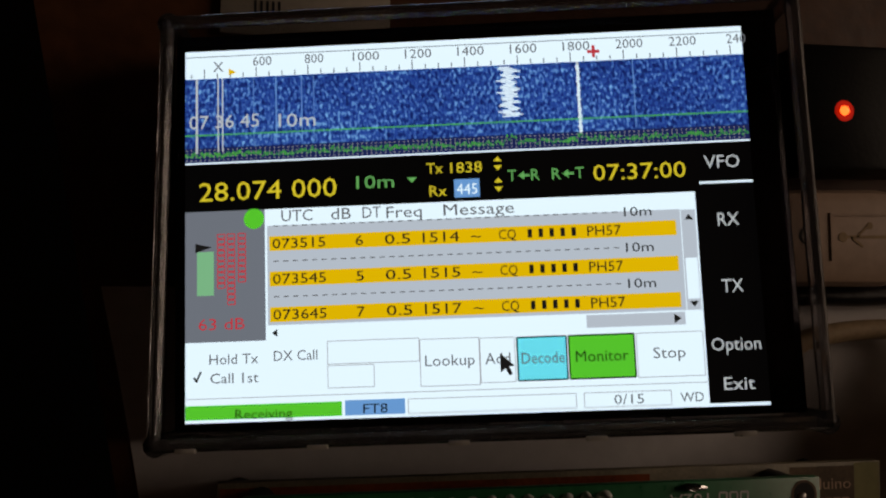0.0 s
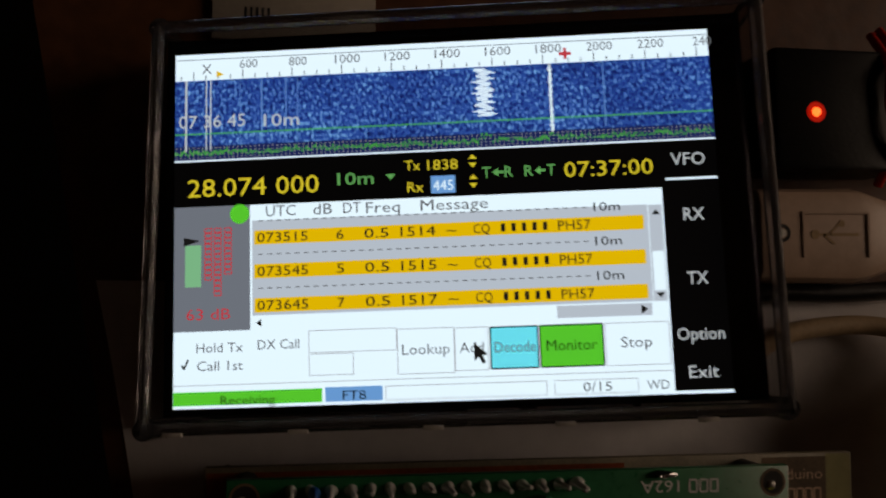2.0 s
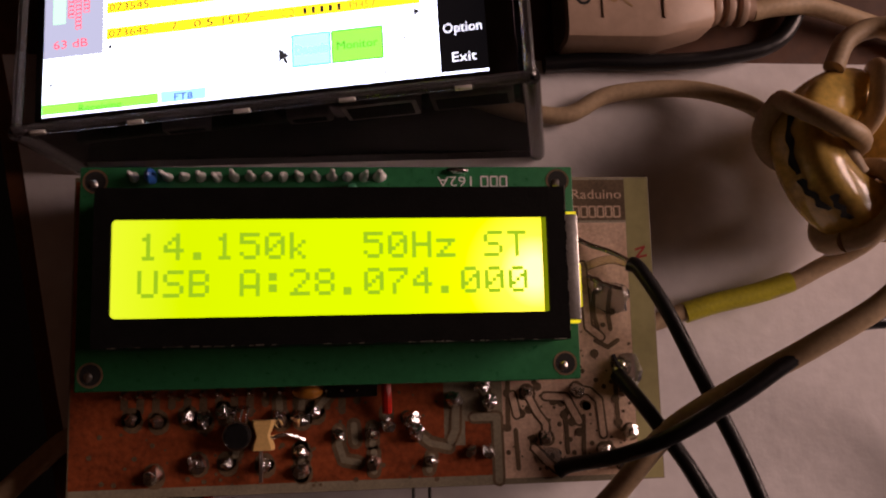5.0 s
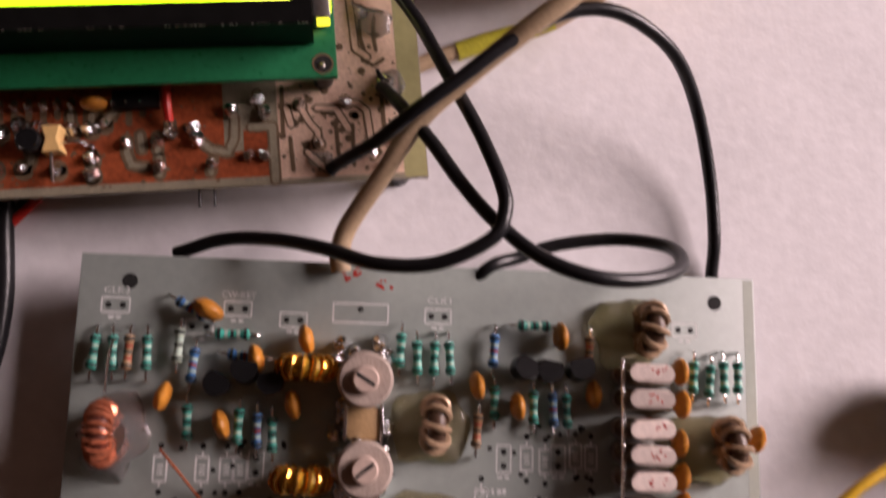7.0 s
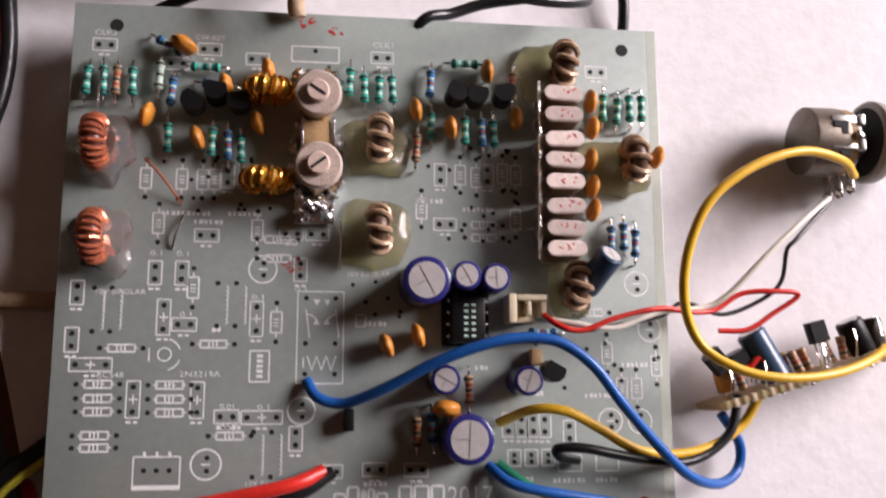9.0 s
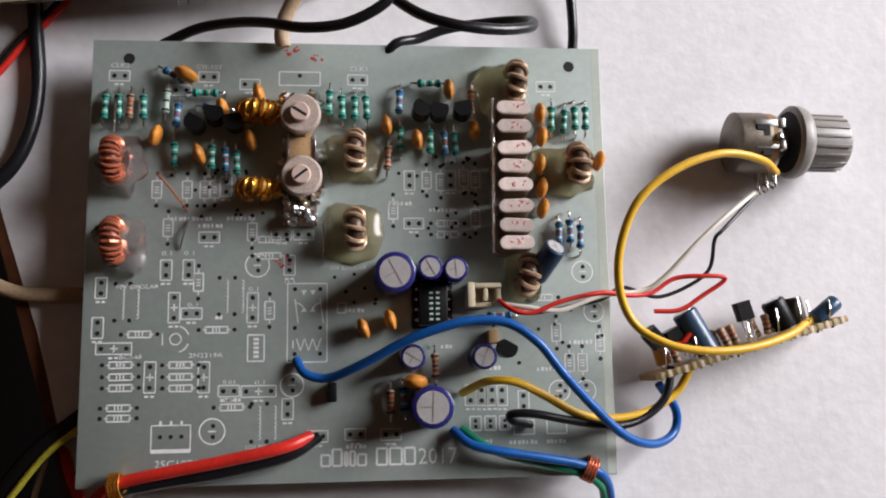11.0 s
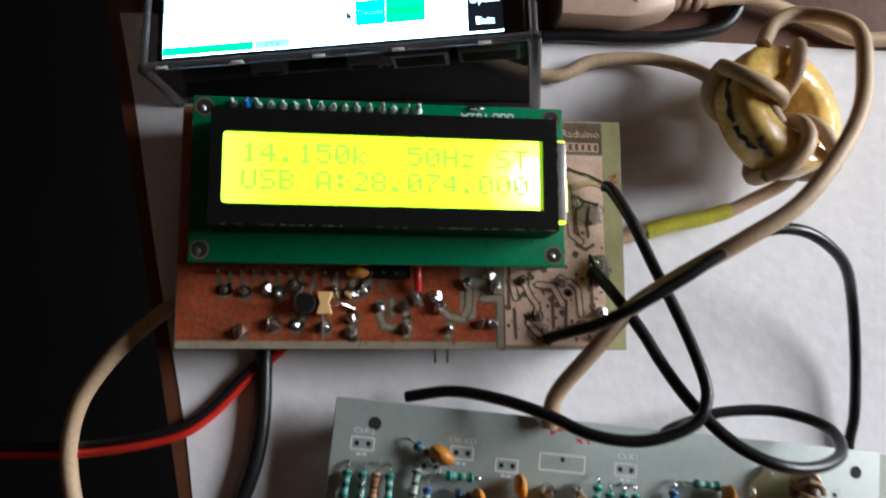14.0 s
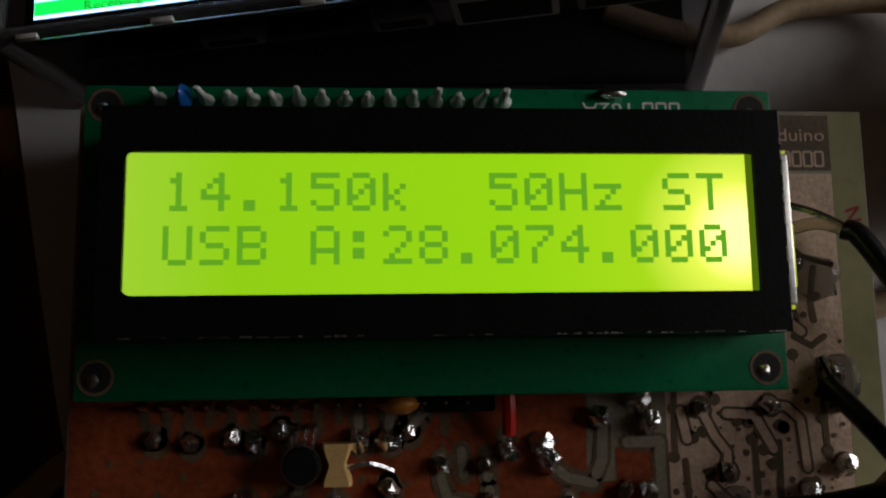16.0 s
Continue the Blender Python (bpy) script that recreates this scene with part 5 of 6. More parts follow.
def trimmer(x, y, rz):
    t = part("trimmer", lathe(new_bm(), [(4.6, 8.6), (5.0, 9.0), (5.0, 10.4), (4.5, 10.9)], seg=28), TRIMW, radio, "milky round trimmer capacitor", on_board(x, y, 0.6, rz))
    part("rotor", lathe(new_bm(), [(2.3, 11.0), (2.4, 11.2), (2.4, 12.2), (2.1, 12.5)], seg=20), ROTOR, t, "pinkish slotted rotor")
    part("slot", box(new_bm(), -1.9, -0.32, 12.4, 1.9, 0.32, 12.56), HOLE, t, "dark screwdriver slot")
    part("base", box(new_bm(), -3.4, -3.4, 0.0, 3.4, 3.4, 8.6, 0.6), PHENOL, t, "brown trimmer base")
    for dx, dy in ((-4.2, 3.0), (1.6, 4.3)):
        part("terminal", blob(new_bm(), (dx, dy, 8.0), 1.0, 1.4, 1.2, 0.4), SOLDER, t)


trimmer(53.5, -20.7, -32), trimmer(53.9, -36.2, 38)
part("capacitor", box(new_bm(), 50.6, -31.4, 3.0, 56.4, -25.6, 7.4, 0.5), PHENOL, radio, "square brown capacitor", moved(53.5, -28.5))
for q in ((50.0, -31.6, 50.6, -25.0), (56.5, -31.6, 57.1, -25.0)):
    part("strap", box(new_bm(), q[0], q[1], 2.0, q[2], q[3], 7.8, 0.1), SOLDER, radio, "tinned metal strap", moved(53.5, -28.5))
part("tinned_plate", box(new_bm(), 48.8, -46.8, 0.5, 57.2, -41.0, 1.6, 0.2), SOLDER, radio, "tinned metal plate", moved(53.0, -43.9))
for k, (x, y) in enumerate(((49.5, -40.8), (49.8, -44.8), (52.5, -43.2), (55.5, -44.5), (54.4, -41.8), (56.8, -40.0), (48.8, -14.4), (56.3, -14.0), (49.4, -25.2), (48.0, -30.5), (48.6, -34.8), (57.0, -33.4), (48.2, -16.8), (49.0, -28.0), (57.6, -16.4), (58.0, -29.6), (47.8, -38.6), (58.2, -38.2), (51.2, -45.6))):
    part("solder_joint", blob(new_bm(), (0, 0, 1.6), 1.2 + 0.25 * (k % 4), 1.5, 1.7 + 0.8 * (k % 4), 0.7, 14, 0.1), SOLDER, radio, at=on_board(x, y, 0, k * 41))
part("lead", sweep(new_bm(), spline([(58.6, -46, 0.6), (58.9, -51, 1.2), (58.8, -57, 0.5)], 5), 0.25, 6), SOLDER, radio, at=moved(58.8, -51))
part("lead", sweep(new_bm(), spline([(16.0, -33.8, 2.5), (19.5, -37.5, 3.2), (23.6, -43, 0.4)], 5), 0.25, 6), WINDRED, radio, at=moved(14, -38))
part("lead", sweep(new_bm(), spline([(24.6, -45.2, 0.5), (23.4, -49, 1.6), (22.4, -52.5, 0.4)], 5), 0.3, 6), SOLDER, radio, at=moved(23, -49))
part("lead", sweep(new_bm(), spline([(7.3, -12.5, 0.6), (6.5, -16, 4.2), (6.4, -24, 5.2)], 5), 0.28, 6), SOLDER, radio, at=moved(6.4, -18))


def crystal_can(r, half, z0, z1):
    b = new_bm()
    pts = [(half + r * math.cos(radians(a)), r * math.sin(radians(a))) for a in range(-90, 91, 18)] + [(-half + r * math.cos(radians(a)), r * math.sin(radians(a))) for a in range(90, 271, 18)]
    prev = None
    for s, z in ((1.0, z0), (1.0, z1 - 0.5), (0.93, z1 - 0.1), (0.85, z1)):
        loop = [b.verts.new((x * (s if abs(x) < half else 1) * M, y * s * M, z * M)) for x, y in pts]
        if prev:
            for k in range(len(pts)):
                b.faces.new((prev[k], prev[(k + 1) % len(pts)], loop[(k + 1) % len(pts)], loop[k]))
        else:
            b.faces.new(loop[::-1])
        prev = loop
    b.faces.new(prev)
    return b


xt, xf = mesh_of("crystal", crystal_can(1.8, 2.5, 0.7, 10.2), XSIDE), mesh_of("flange", crystal_can(2.3, 2.6, 0.1, 0.9), STEEL)
xp = mesh_of("painted_top", crystal_can(1.78, 2.5, 9.7, 10.42), XTOP)
for k, y in enumerate((-18.7, -23.4, -28.9, -33.6, -38.3, -43.7, -48.6, -53.0)):
    c = part("crystal", xt, None, radio, "white-topped quartz crystal with red pen mark", on_board(106.2, y, 0, 2 * (k % 3) - 2))
    part("flange", xf, None, c)
    part("painted_top", xp, None, c, "white painted top")
    b = new_bm()
    rnd = random.Random(k)
    for j in range(5):
        x, yy = rnd.uniform(-1.2, 2.6), rnd.uniform(-0.8, 0.8)
        line2(b, x, yy, x + rnd.uniform(-0.9, 0.9), yy + rnd.uniform(0.3, 0.8), 0.3, 10.44)
    part("pen_mark", b, REDPEN, c, smooth=False)
part("ground_strap", sweep(new_bm(), spline([(101.0, -16, 9.0), (101.2, -30, 8.4), (100.9, -42, 8.6), (100.8, -55, 8.0)], 6), 0.45, 6), SOLDER, radio, "tinned wire joining the crystal cans", moved(101, -35))


def electrolytic(x, y, r, h, rz=20, at=None, sleeve=PURPLE):
    m = at if at is not None else on_board(x, y, 0, rz)
    c = part("electrolytic_capacitor", lathe(new_bm(), [(r * 0.93, 0.3), (r, 0.8), (r, h - 0.9), (r * 0.97, h - 0.3), (r * 0.86, h)], seg=28), sleeve, radio, "blue sleeved electrolytic capacitor", m)
    part("can_top", lathe(new_bm(), [(r * 0.75, h - 0.2), (r * 0.75, h + 0.06)], seg=28), ALU, c, "silver can top")
    part("vent_score", box(new_bm(), -0.12, -r * 0.68, h, 0.12, r * 0.68, h + 0.1), STEEL, c)
    part("vent_score", box(new_bm(), -r * 0.6, -0.1, h, -0.14, 0.1, h + 0.09), STEEL, c)
    part("stripe", box(new_bm(), r - 0.35, -r * 0.32, 1.2, r + 0.03, r * 0.32, h - 1.2, 0.1), BANDW, c, "pale polarity stripe")


electrolytic(76.3, -60.4, 5.0, 12.2, 28), electrolytic(84.8, -59.1, 3.1, 10.6, 30), electrolytic(90.9, -59.5, 3.1, 10.6, 5)
electrolytic(80.4, -80.7, 3.1, 10.2, 60), electrolytic(97.5, -80.9, 3.1, 10.2, -20), electrolytic(84.8, -92.7, 5.1, 12.4, -2)
electrolytic(0, 0, 2.9, 10.5, 0, on_board(111.4, -61.0, 4.2, 0) @ Matrix.Rotation(radians(48), 4, Vector((0.6, 1.0, 0)).normalized().cross(Vector((0, 0, -1)))), TEALCAN)

# black slab that widens the dark area round the chip
part("chip_socket", box(new_bm(), 79.9, -74.2, 0.0, 90.0, -62.6, 1.9, 0.3), BLACK, radio, "black slab under the chip")
chip = part("chip", box(new_bm(), 81.4, -73.6, 1.9, 88.5, -63.2, 5.6, 0.35), BLACK, radio, "black eight-pin chip")
for k in range(4):
    for x, s in ((81.4, -1), (88.4, 1)):
        y = -64.6 - 2.54 * k
        part("pin", box(new_bm(), min(x, x + s * 0.9), y - 0.35, 1.7, max(x, x + s * 0.9), y + 0.35, 4.0, 0.1), SOLDER, chip)
b = new_bm()
for j in range(2):
    for k in range(6):
        quad(b, 84.0 + 1.6 * j, -72.4 + 1.3 * k, 84.9 + 1.6 * j, -71.9 + 1.3 * k, 5.62)
part("marking", b, BANDW, chip, smooth=False)
con = part("connector", box(new_bm(), 93.4, -69.4, 0.0, 95.2, -63.2, 6.6, 0.3), CREAM, radio, "cream plastic wire connector")
for q in ((95.2, -64.6, 0, 101.8, -63.4, 6.6), (95.2, -69.2, 0, 99.5, -68.0, 4.6), (95.2, -67.9, 0, 101.6, -64.7, 1.6), (97.4, -67.8, 1.6, 98.4, -64.7, 6.4), (100.6, -68.0, 1.6, 101.8, -64.7, 5.8)):
    part("connector_wall", box(new_bm(), *q, 0.25), CREAM, con)
part("diode", box(new_bm(), 60.0, -91.2, 0.2, 62.2, -86.5, 3.6, 0.4), BLACK, radio, "black standing diode", moved(61, -89))
part("chip_resistor", box(new_bm(), 99.5, -77.5, 0.2, 102.0, -74.0, 3.4, 0.4), PHENOL, radio, "brown standing part", moved(101, -76))
for x, y, h, rad, turn, m in ((10.1, -110.2, 2.7, 3.0, 8, WINDCU), (123.3, -109.3, 1.7, 2.9, -26, WINDRED)):
    b = new_bm()
    for k in range(4):
        line = [Vector((k * 0.75 - 1.1 + 0.12 * math.sin(3 * p), rad * math.cos(p), h + rad * 0.85 * math.sin(p))) for p in (2 * math.pi * j / 20 for j in range(21))]
        sweep(b, line, 0.36, 6)
    part("wire_tie", b, m, radio, "copper wire tie", at_mm(x, y, 0, turn))

# ---- wires on and beside the radio board ----
def wire(name, points, r, m, label, category="wire", group="", sides=10):
    low = 1.5 if group in ("hook-up wires", "thin wires") else 0.0
    return solid(name, sweep(new_bm(), spline([(x, y, z - low) for x, y, z in points]), r, sides), m, label, category, group)


wire("wire", [(33.8, -132.3, 12.6), (35.7, -136.0, 14.8), (41.1, -137.8, 15.8), (49.6, -135.6, 19.8), (60.9, -131.3, 23.8), (71.9, -128.9, 25.8), (78.8, -128.8, 25.8), (85.4, -130.5, 25.8), (91.6, -135.9, 25.8), (96.4, -143.3, 24.8), (102.9, -151.6, 21.8), (111.3, -160.5, 17.8), (120.0, -164.1, 11.8), (127.2, -162.6, 6.8), (128.8, -156.9, 6.8), (124.4, -149.6, 9.5)], 1.15, WBLU, "blue insulated wire arching over the grey board", group="hook-up wires")
wire("wire", [(73.2, -145.5, 13.0), (79.1, -143.3, 19.8), (85.7, -144.3, 21.8), (92.5, -148.4, 19.8), (100.7, -154.0, 17.8), (109.6, -156.2, 15.8), (119.1, -155.7, 13.8), (127.8, -152.2, 11.8), (132.4, -146.2, 12.8)], 1.05, WYEL, "yellow insulated wire across the grey board", group="hook-up wires")
wire("wire", [(89.4, -155.3, 12.4), (84.6, -153.7, 16.8), (83.8, -151.8, 18.8), (89.2, -152.3, 19.8), (97.5, -154.9, 18.8), (109.1, -157.9, 16.8), (117.1, -157.2, 14.8), (123.9, -153.1, 13.8), (127.4, -145.6, 13.0)], 1.05, CABLEK, "black insulated wire across the grey board", group="hook-up wires")
wire("wire", [(69.9, -154.0, 13.0), (73.4, -157.7, 16.8), (79.9, -160.1, 17.8), (89.6, -162.9, 16.8), (99.5, -166.0, 15.0), (104.7, -169.0, 13.8), (107.5, -173.1, 9.8), (108.5, -180.3, 4.8), (108, -195, 1.2)], 1.15, WBLU, "blue insulated wire tied to the board's corner", group="hook-up wires")
wire("wire", [(72.1, -153.9, 12.6), (76.4, -158.0, 15.0), (81.5, -161.3, 15.2), (91.1, -164.9, 14.2), (99.5, -168.2, 13.6), (103.9, -171.1, 12.6), (106.2, -174.5, 8.8), (106.6, -181.3, 3.8), (105, -195, 1.2)], 1.05, WGRN, "green insulated wire tied to the board's corner", group="hook-up wires")
wire("wire", [(35.6, -151.1, 13.0), (28.9, -152.7, 16.8), (15.4, -154.0, 16.8), (2.0, -154.9, 16.0), (-8.3, -155.8, 14.6), (-12.9, -157.2, 13.2), (-17.4, -161.9, 8.8), (-20, -176, 2.5)], 1.5, WRED, "thick red wire tied to the board", group="hook-up wires")
wire("wire", [(37.5, -151.4, 12.6), (29.9, -154.9, 14.6), (14.9, -156.8, 14.6), (1.5, -157.3, 14.2), (-8.7, -157.9, 13.4), (-11.7, -159.3, 12.6), (-15.3, -163.1, 7.8), (-16, -176, 2.5)], 1.4, CABLEK, "thick black wire tied to the board", group="hook-up wires")
wire("wire", [(84.6, -124.0, 17.6), (87.4, -127.0, 20.4), (92.2, -128.2, 20.4), (99.6, -126.3, 20.2), (110.3, -125.2, 18.4), (118.1, -126.6, 16.4), (124.3, -126.5, 15.0), (130.8, -123.6, 14.8), (137.9, -123.8, 15.8), (144.2, -125.1, 15.0), (137.9, -128.7, 14.0), (131.4, -131.6, 14.0), (124.7, -131.2, 14.0)], 0.6, WRED, "thin red wire twisted with others", group="thin wires")
wire("wire", [(84.4, -124.8, 17.6), (91.0, -126.7, 19.6), (99.3, -128.4, 19.6), (110.2, -125.9, 17.4), (121.1, -125.8, 15.8), (127.1, -123.4, 16.8), (136.5, -115.9, 18.2), (146.7, -109.0, 17.0), (156.8, -103.4, 13.4)], 0.65, WWHT, "thin white wire to the potentiometer", group="thin wires")
wire("wire", [(84.7, -124.4, 17.0), (89.6, -127.9, 18.6), (98.1, -128.0, 18.4), (110.4, -126.8, 16.6), (116.9, -124.3, 15.6), (125.7, -127.7, 14.6), (135.4, -125.5, 13.8), (140.9, -121.8, 14.4), (142.7, -114.9, 16.0), (145.3, -112.5, 16.6), (157.0, -104.3, 12.6)], 0.5, CABLEK, "thin black wire to the potentiometer", group="thin wires")
wire("wire", [(162.8, -99.0, 15.0), (156.0, -96.7, 22.0), (144.1, -95.0, 27.0), (131.2, -97.8, 29.2), (120.2, -104.4, 29.2), (114.4, -114.7, 27.2), (113.3, -125.3, 24.4), (116.3, -134.0, 22.8), (123.3, -139.7, 23.6), (132.8, -142.6, 23.4), (145.1, -143.2, 20.8), (157.2, -141.4, 16.8), (166.8, -138.2, 11.4)], 1.05, WYEL, "yellow wire looping in a wide arc", group="hook-up wires")

# ---- potentiometer with knob ----
pot = thing("potentiometer", "metal potentiometer with grey fluted knob lying on the sheet", "potentiometer", at_mm(162.5, -89.6, 0, -7))
part("can", lathe(new_bm(), [(6.8, -8.6), (8.1, -8.0), (8.2, -1.0), (8.0, 0.0)], (0, 0, 8.3), "x", 30), POTCAN, pot, "tarnished metal can")
part("wafer", lathe(new_bm(), [(8.0, 0.0), (8.0, 1.6)], (0, 0, 8.3), "x", 26), PHENOL, pot, "brown phenolic wafer")
part("front_plate", lathe(new_bm(), [(7.8, 1.6), (7.8, 2.6)], (0, 0, 8.3), "x", 26), STEEL, pot)
part("bushing", lathe(new_bm(), [(3.5, 2.6), (3.5, 7.0)], (0, 0, 8.3), "x", 16), STEEL, pot)
for y0 in (3.5, -2.5):
    part("can_tab", box(new_bm(), -4.6, y0 - 1.0, 14.6, 2.4, y0 + 1.0, 15.9, 0.2), STEEL, pot, "bent steel tab")
    part("tab_end", box(new_bm(), 1.8, y0 - 1.3, 12.0, 3.4, y0 + 1.3, 16.4, 0.3), STEEL, pot)
for q in ((-4.4, 1.4, -1.0, 2.9), (-2.6, -0.2, -1.0, 1.4), (-3.2, -5.4, -0.6, -4.2)):
    part("can_slot", box(new_bm(), q[0], q[1], 15.4, q[2], q[3], 16.56), HOLE, pot, "dark slot in the can")
part("rivet", lathe(new_bm(), [(1.1, 16.2), (1.1, 17.0), (0.6, 17.3)], (1.4, -0.4, 0), seg=14), SOLDER, pot, "bright rivet")
for k, z in enumerate((3.5, 8.3, 13.0)):
    part("lug", box(new_bm(), 0.3, -12.8, z - 1.1, 1.1, -7.0, z + 1.1, 0.2), SOLDER, pot, "tinned solder lug")
    part("solder_joint", blob(new_bm(), (0.7, -12.2, z), 1.1, 1.4, 1.3, 0.4), SOLDER, pot)
knob = part("knob", lathe(new_bm(), [(9.2, 6.6), (9.8, 7.2), (9.8, 8.8), (9.2, 10.2), (7.6, 11.2), (7.3, 20.5), (6.8, 21.6), (2.5, 21.9)], (0, 0, 9.8), "x", 36), KNOB, pot, "grey fluted plastic knob")
part("knob_hollow", lathe(new_bm(), [(8.2, 6.45), (8.2, 6.7)], (0, 0, 9.8), "x", 30), HOLE, knob)
for k in range(18):
    a = 2 * math.pi * k / 18
    part("flute", box(new_bm(), 11.4, -0.42, 7.0, 20.8, 0.42, 7.75, 0.1), KNOB, knob, at=at_mm(0, 0, 9.8, 0, math.degrees(a)))
part("knob_cap", lathe(new_bm(), [(5.2, 21.7), (5.2, 22.3), (4.6, 22.6)], (0, 0, 9.8), "x", 28), ALU, knob, "bright cap on the knob's end")

# ---- small amplifier board standing on edge ----
amp = thing("amplifier_strip", "narrow brown circuit strip with small parts lying on its edge", "circuit board", at_mm(122.0, -147.0, 0, 9.4))
part("strip", box(new_bm(), 0, -1.6, 0.2, 54, 0, 13.0, 0.2), PHENOL, amp, "brown stripboard")
for k in range(24):
    part("strip_edge", box(new_bm(), 1.2 + 2.2 * k, -1.75, 11.4, 2.3 + 2.2 * k, 0.1, 13.12, 0.05), CREAM if k % 2 else FR4, amp)
for k in range(20):
    part("solder_joint", blob(new_bm(), (0, 0, 0), 0.7, 0.6, 0.7, 0.4, 8), SOLDER, amp, at=at_mm(3 + 2.5 * k, -1.8, 9.0 + 2.4 * ((k * 7) % 3) / 2))


def lying(x, z, r, length, m, label, tilt=0.0):
    o = part("capacitor", lathe(new_bm(), [(r * 0.9, 0), (r, 0.4), (r, length - 0.5), (r * 0.85, length)], axis="y", seg=22), m, amp, label, at_mm(x, 1.2, z, tilt))
    part("can_top", lathe(new_bm(), [(r * 0.75, length - 0.1), (r * 0.75, length + 0.06)], axis="y", seg=20), ALU, o)
    for dx in (-1, 1):
        part("leg", sweep(new_bm(), spline([(dx, 0.1, 0), (dx * 0.9, -0.7, 0), (dx * 0.8, -1.4, 0)], 3), 0.25, 6), SOLDER, o)
    return o


lying(16.5, 9.5, 3.3, 12.0, TEALCAN, "dark blue electrolytic capacitor", 14)
lying(38.8, 9.5, 3.1, 8.0, BLACK, "black electrolytic capacitor", 10)
lying(47.0, 10.0, 2.2, 7.6, TEALCAN, "small blue electrolytic capacitor", -68)
lying(5.5, 6.5, 2.0, 5.0, ORANGE, "orange capacitor")
t = part("transistor", to92(), BLACK, amp, "black plastic transistor", at_mm(29.0, 3.6, 9.8, 0, -90))
for dx in (-1.2, 0, 1.2):
    part("leg", lathe(new_bm(), [(0.25, -3.5), (0.25, 2.7)], (dx, 0.3, 0), seg=6), SOLDER, t)
t = part("transistor", to92(), BLACK, amp, "black plastic transistor", at_mm(10.2, 2.2, 9.6, 12, -90))
part("wire_end", sweep(new_bm(), spline([(7, 6, 10), (10, 5.5, 11.2), (13, 7, 11.5), (14, 4, 11.6)], 5), 0.7, 8), WRED, amp)
for k, (x, tl) in enumerate(((22.4, 12), (24.6, 8), (33.4, -6), (8.0, 5))):
    r = part("resistor", lathe(new_bm(), [(0.35, 0.6), (0.95, 0.8), (1.15, 1.2), (0.95, 2), (0.95, 4.6), (1.15, 5.4), (0.95, 5.9), (0.35, 6.1)], axis="y", seg=12), RTAN, amp, "tan banded resistor", at_mm(x, 0.3, 10.0, tl))
    for y in (1.9, 3.2, 4.5):
        part("band", lathe(new_bm(), [(1.0, y), (1.0, y + 0.5)], axis="y", seg=12), BANDR if y > 3 else BANDK, r)
for x, y, rz in ((13.0, 3.6, -20), (6.4, 4.4, 30)):
    t = part("transistor", to92(), BLACK, amp, "black plastic transistor", at_mm(x, y, 8.6, rz, -80))
    for dx in (-1.2, 0, 1.2):
        part("leg", lathe(new_bm(), [(0.25, -2.5), (0.25, 2.7)], (dx, 0.3, 0), seg=6), SOLDER, t)
lying(42.6, 8.6, 2.6, 7.0, BROWNCORE, "dark brown capacitor", -4)
for x, tl in ((31.4, 10), (35.2, -12), (19.8, 3)):
    r = part("resistor", lathe(new_bm(), [(0.35, 0.6), (0.9, 0.8), (1.05, 1.2), (0.85, 2), (0.85, 4.6), (1.05, 5.4), (0.9, 5.9), (0.35, 6.1)], axis="y", seg=12), PHENOL, amp, "brown banded resistor", at_mm(x, 0.3, 8.8, tl))
    for y in (1.9, 3.2, 4.5):
        part("band", lathe(new_bm(), [(0.92, y), (0.92, y + 0.5)], axis="y", seg=12), BANDR if y > 3 else BANDK, r)
for x, y0, y1 in ((12.5, 0.5, 7), (4.2, 0.4, 8), (27.0, 0.4, 6), (50.0, 0.4, 5), (35.6, 0.4, 9), (42.0, 0.4, 8), (44.2, 0.4, 6.5)):
    part("lead", sweep(new_bm(), spline([(x, 0, 11), (x + 0.4, (y0 + y1) / 2, 12.6), (x + 1.4, y1, 11.4)], 5), 0.28, 6), SOLDER, amp)

# ---- yellow toroid with beige cable ----
choke = thing("ring_choke", "large yellow ring core with beige cable wound through it", "choke", at_mm(97.0, 20.5, 0.2, 0))
CH = at_mm(-1.6, 0.4, 15.2, 12, -6, 20)
prof = [(11.4 + 5.0 * math.copysign(abs(math.cos(a)) ** 0.55, math.cos(a)), 5.8 * math.copysign(abs(math.sin(a)) ** 0.55, math.sin(a))) for a in (2 * math.pi * k / 16 for k in range(16))]
b = new_bm()
n = 44
rings = []
for i in range(n):
    a = 2 * math.pi * i / n
    w = 1 + 0.004 * noise.noise(Vector((math.cos(a) * 2, math.sin(a) * 2, 0)))
    rings.append([b.verts.new(Vector((r * w * math.cos(a), r * w * math.sin(a), z)) * M) for r, z in prof])
for i in range(n):
    for k in range(16):
        b.faces.new((rings[i][k], rings[i][(k + 1) % 16], rings[(i + 1) % n][(k + 1) % 16], rings[(i + 1) % n][k]))
core = part("core", b, RINGY, choke, "yellow lacquered ring core", CH)
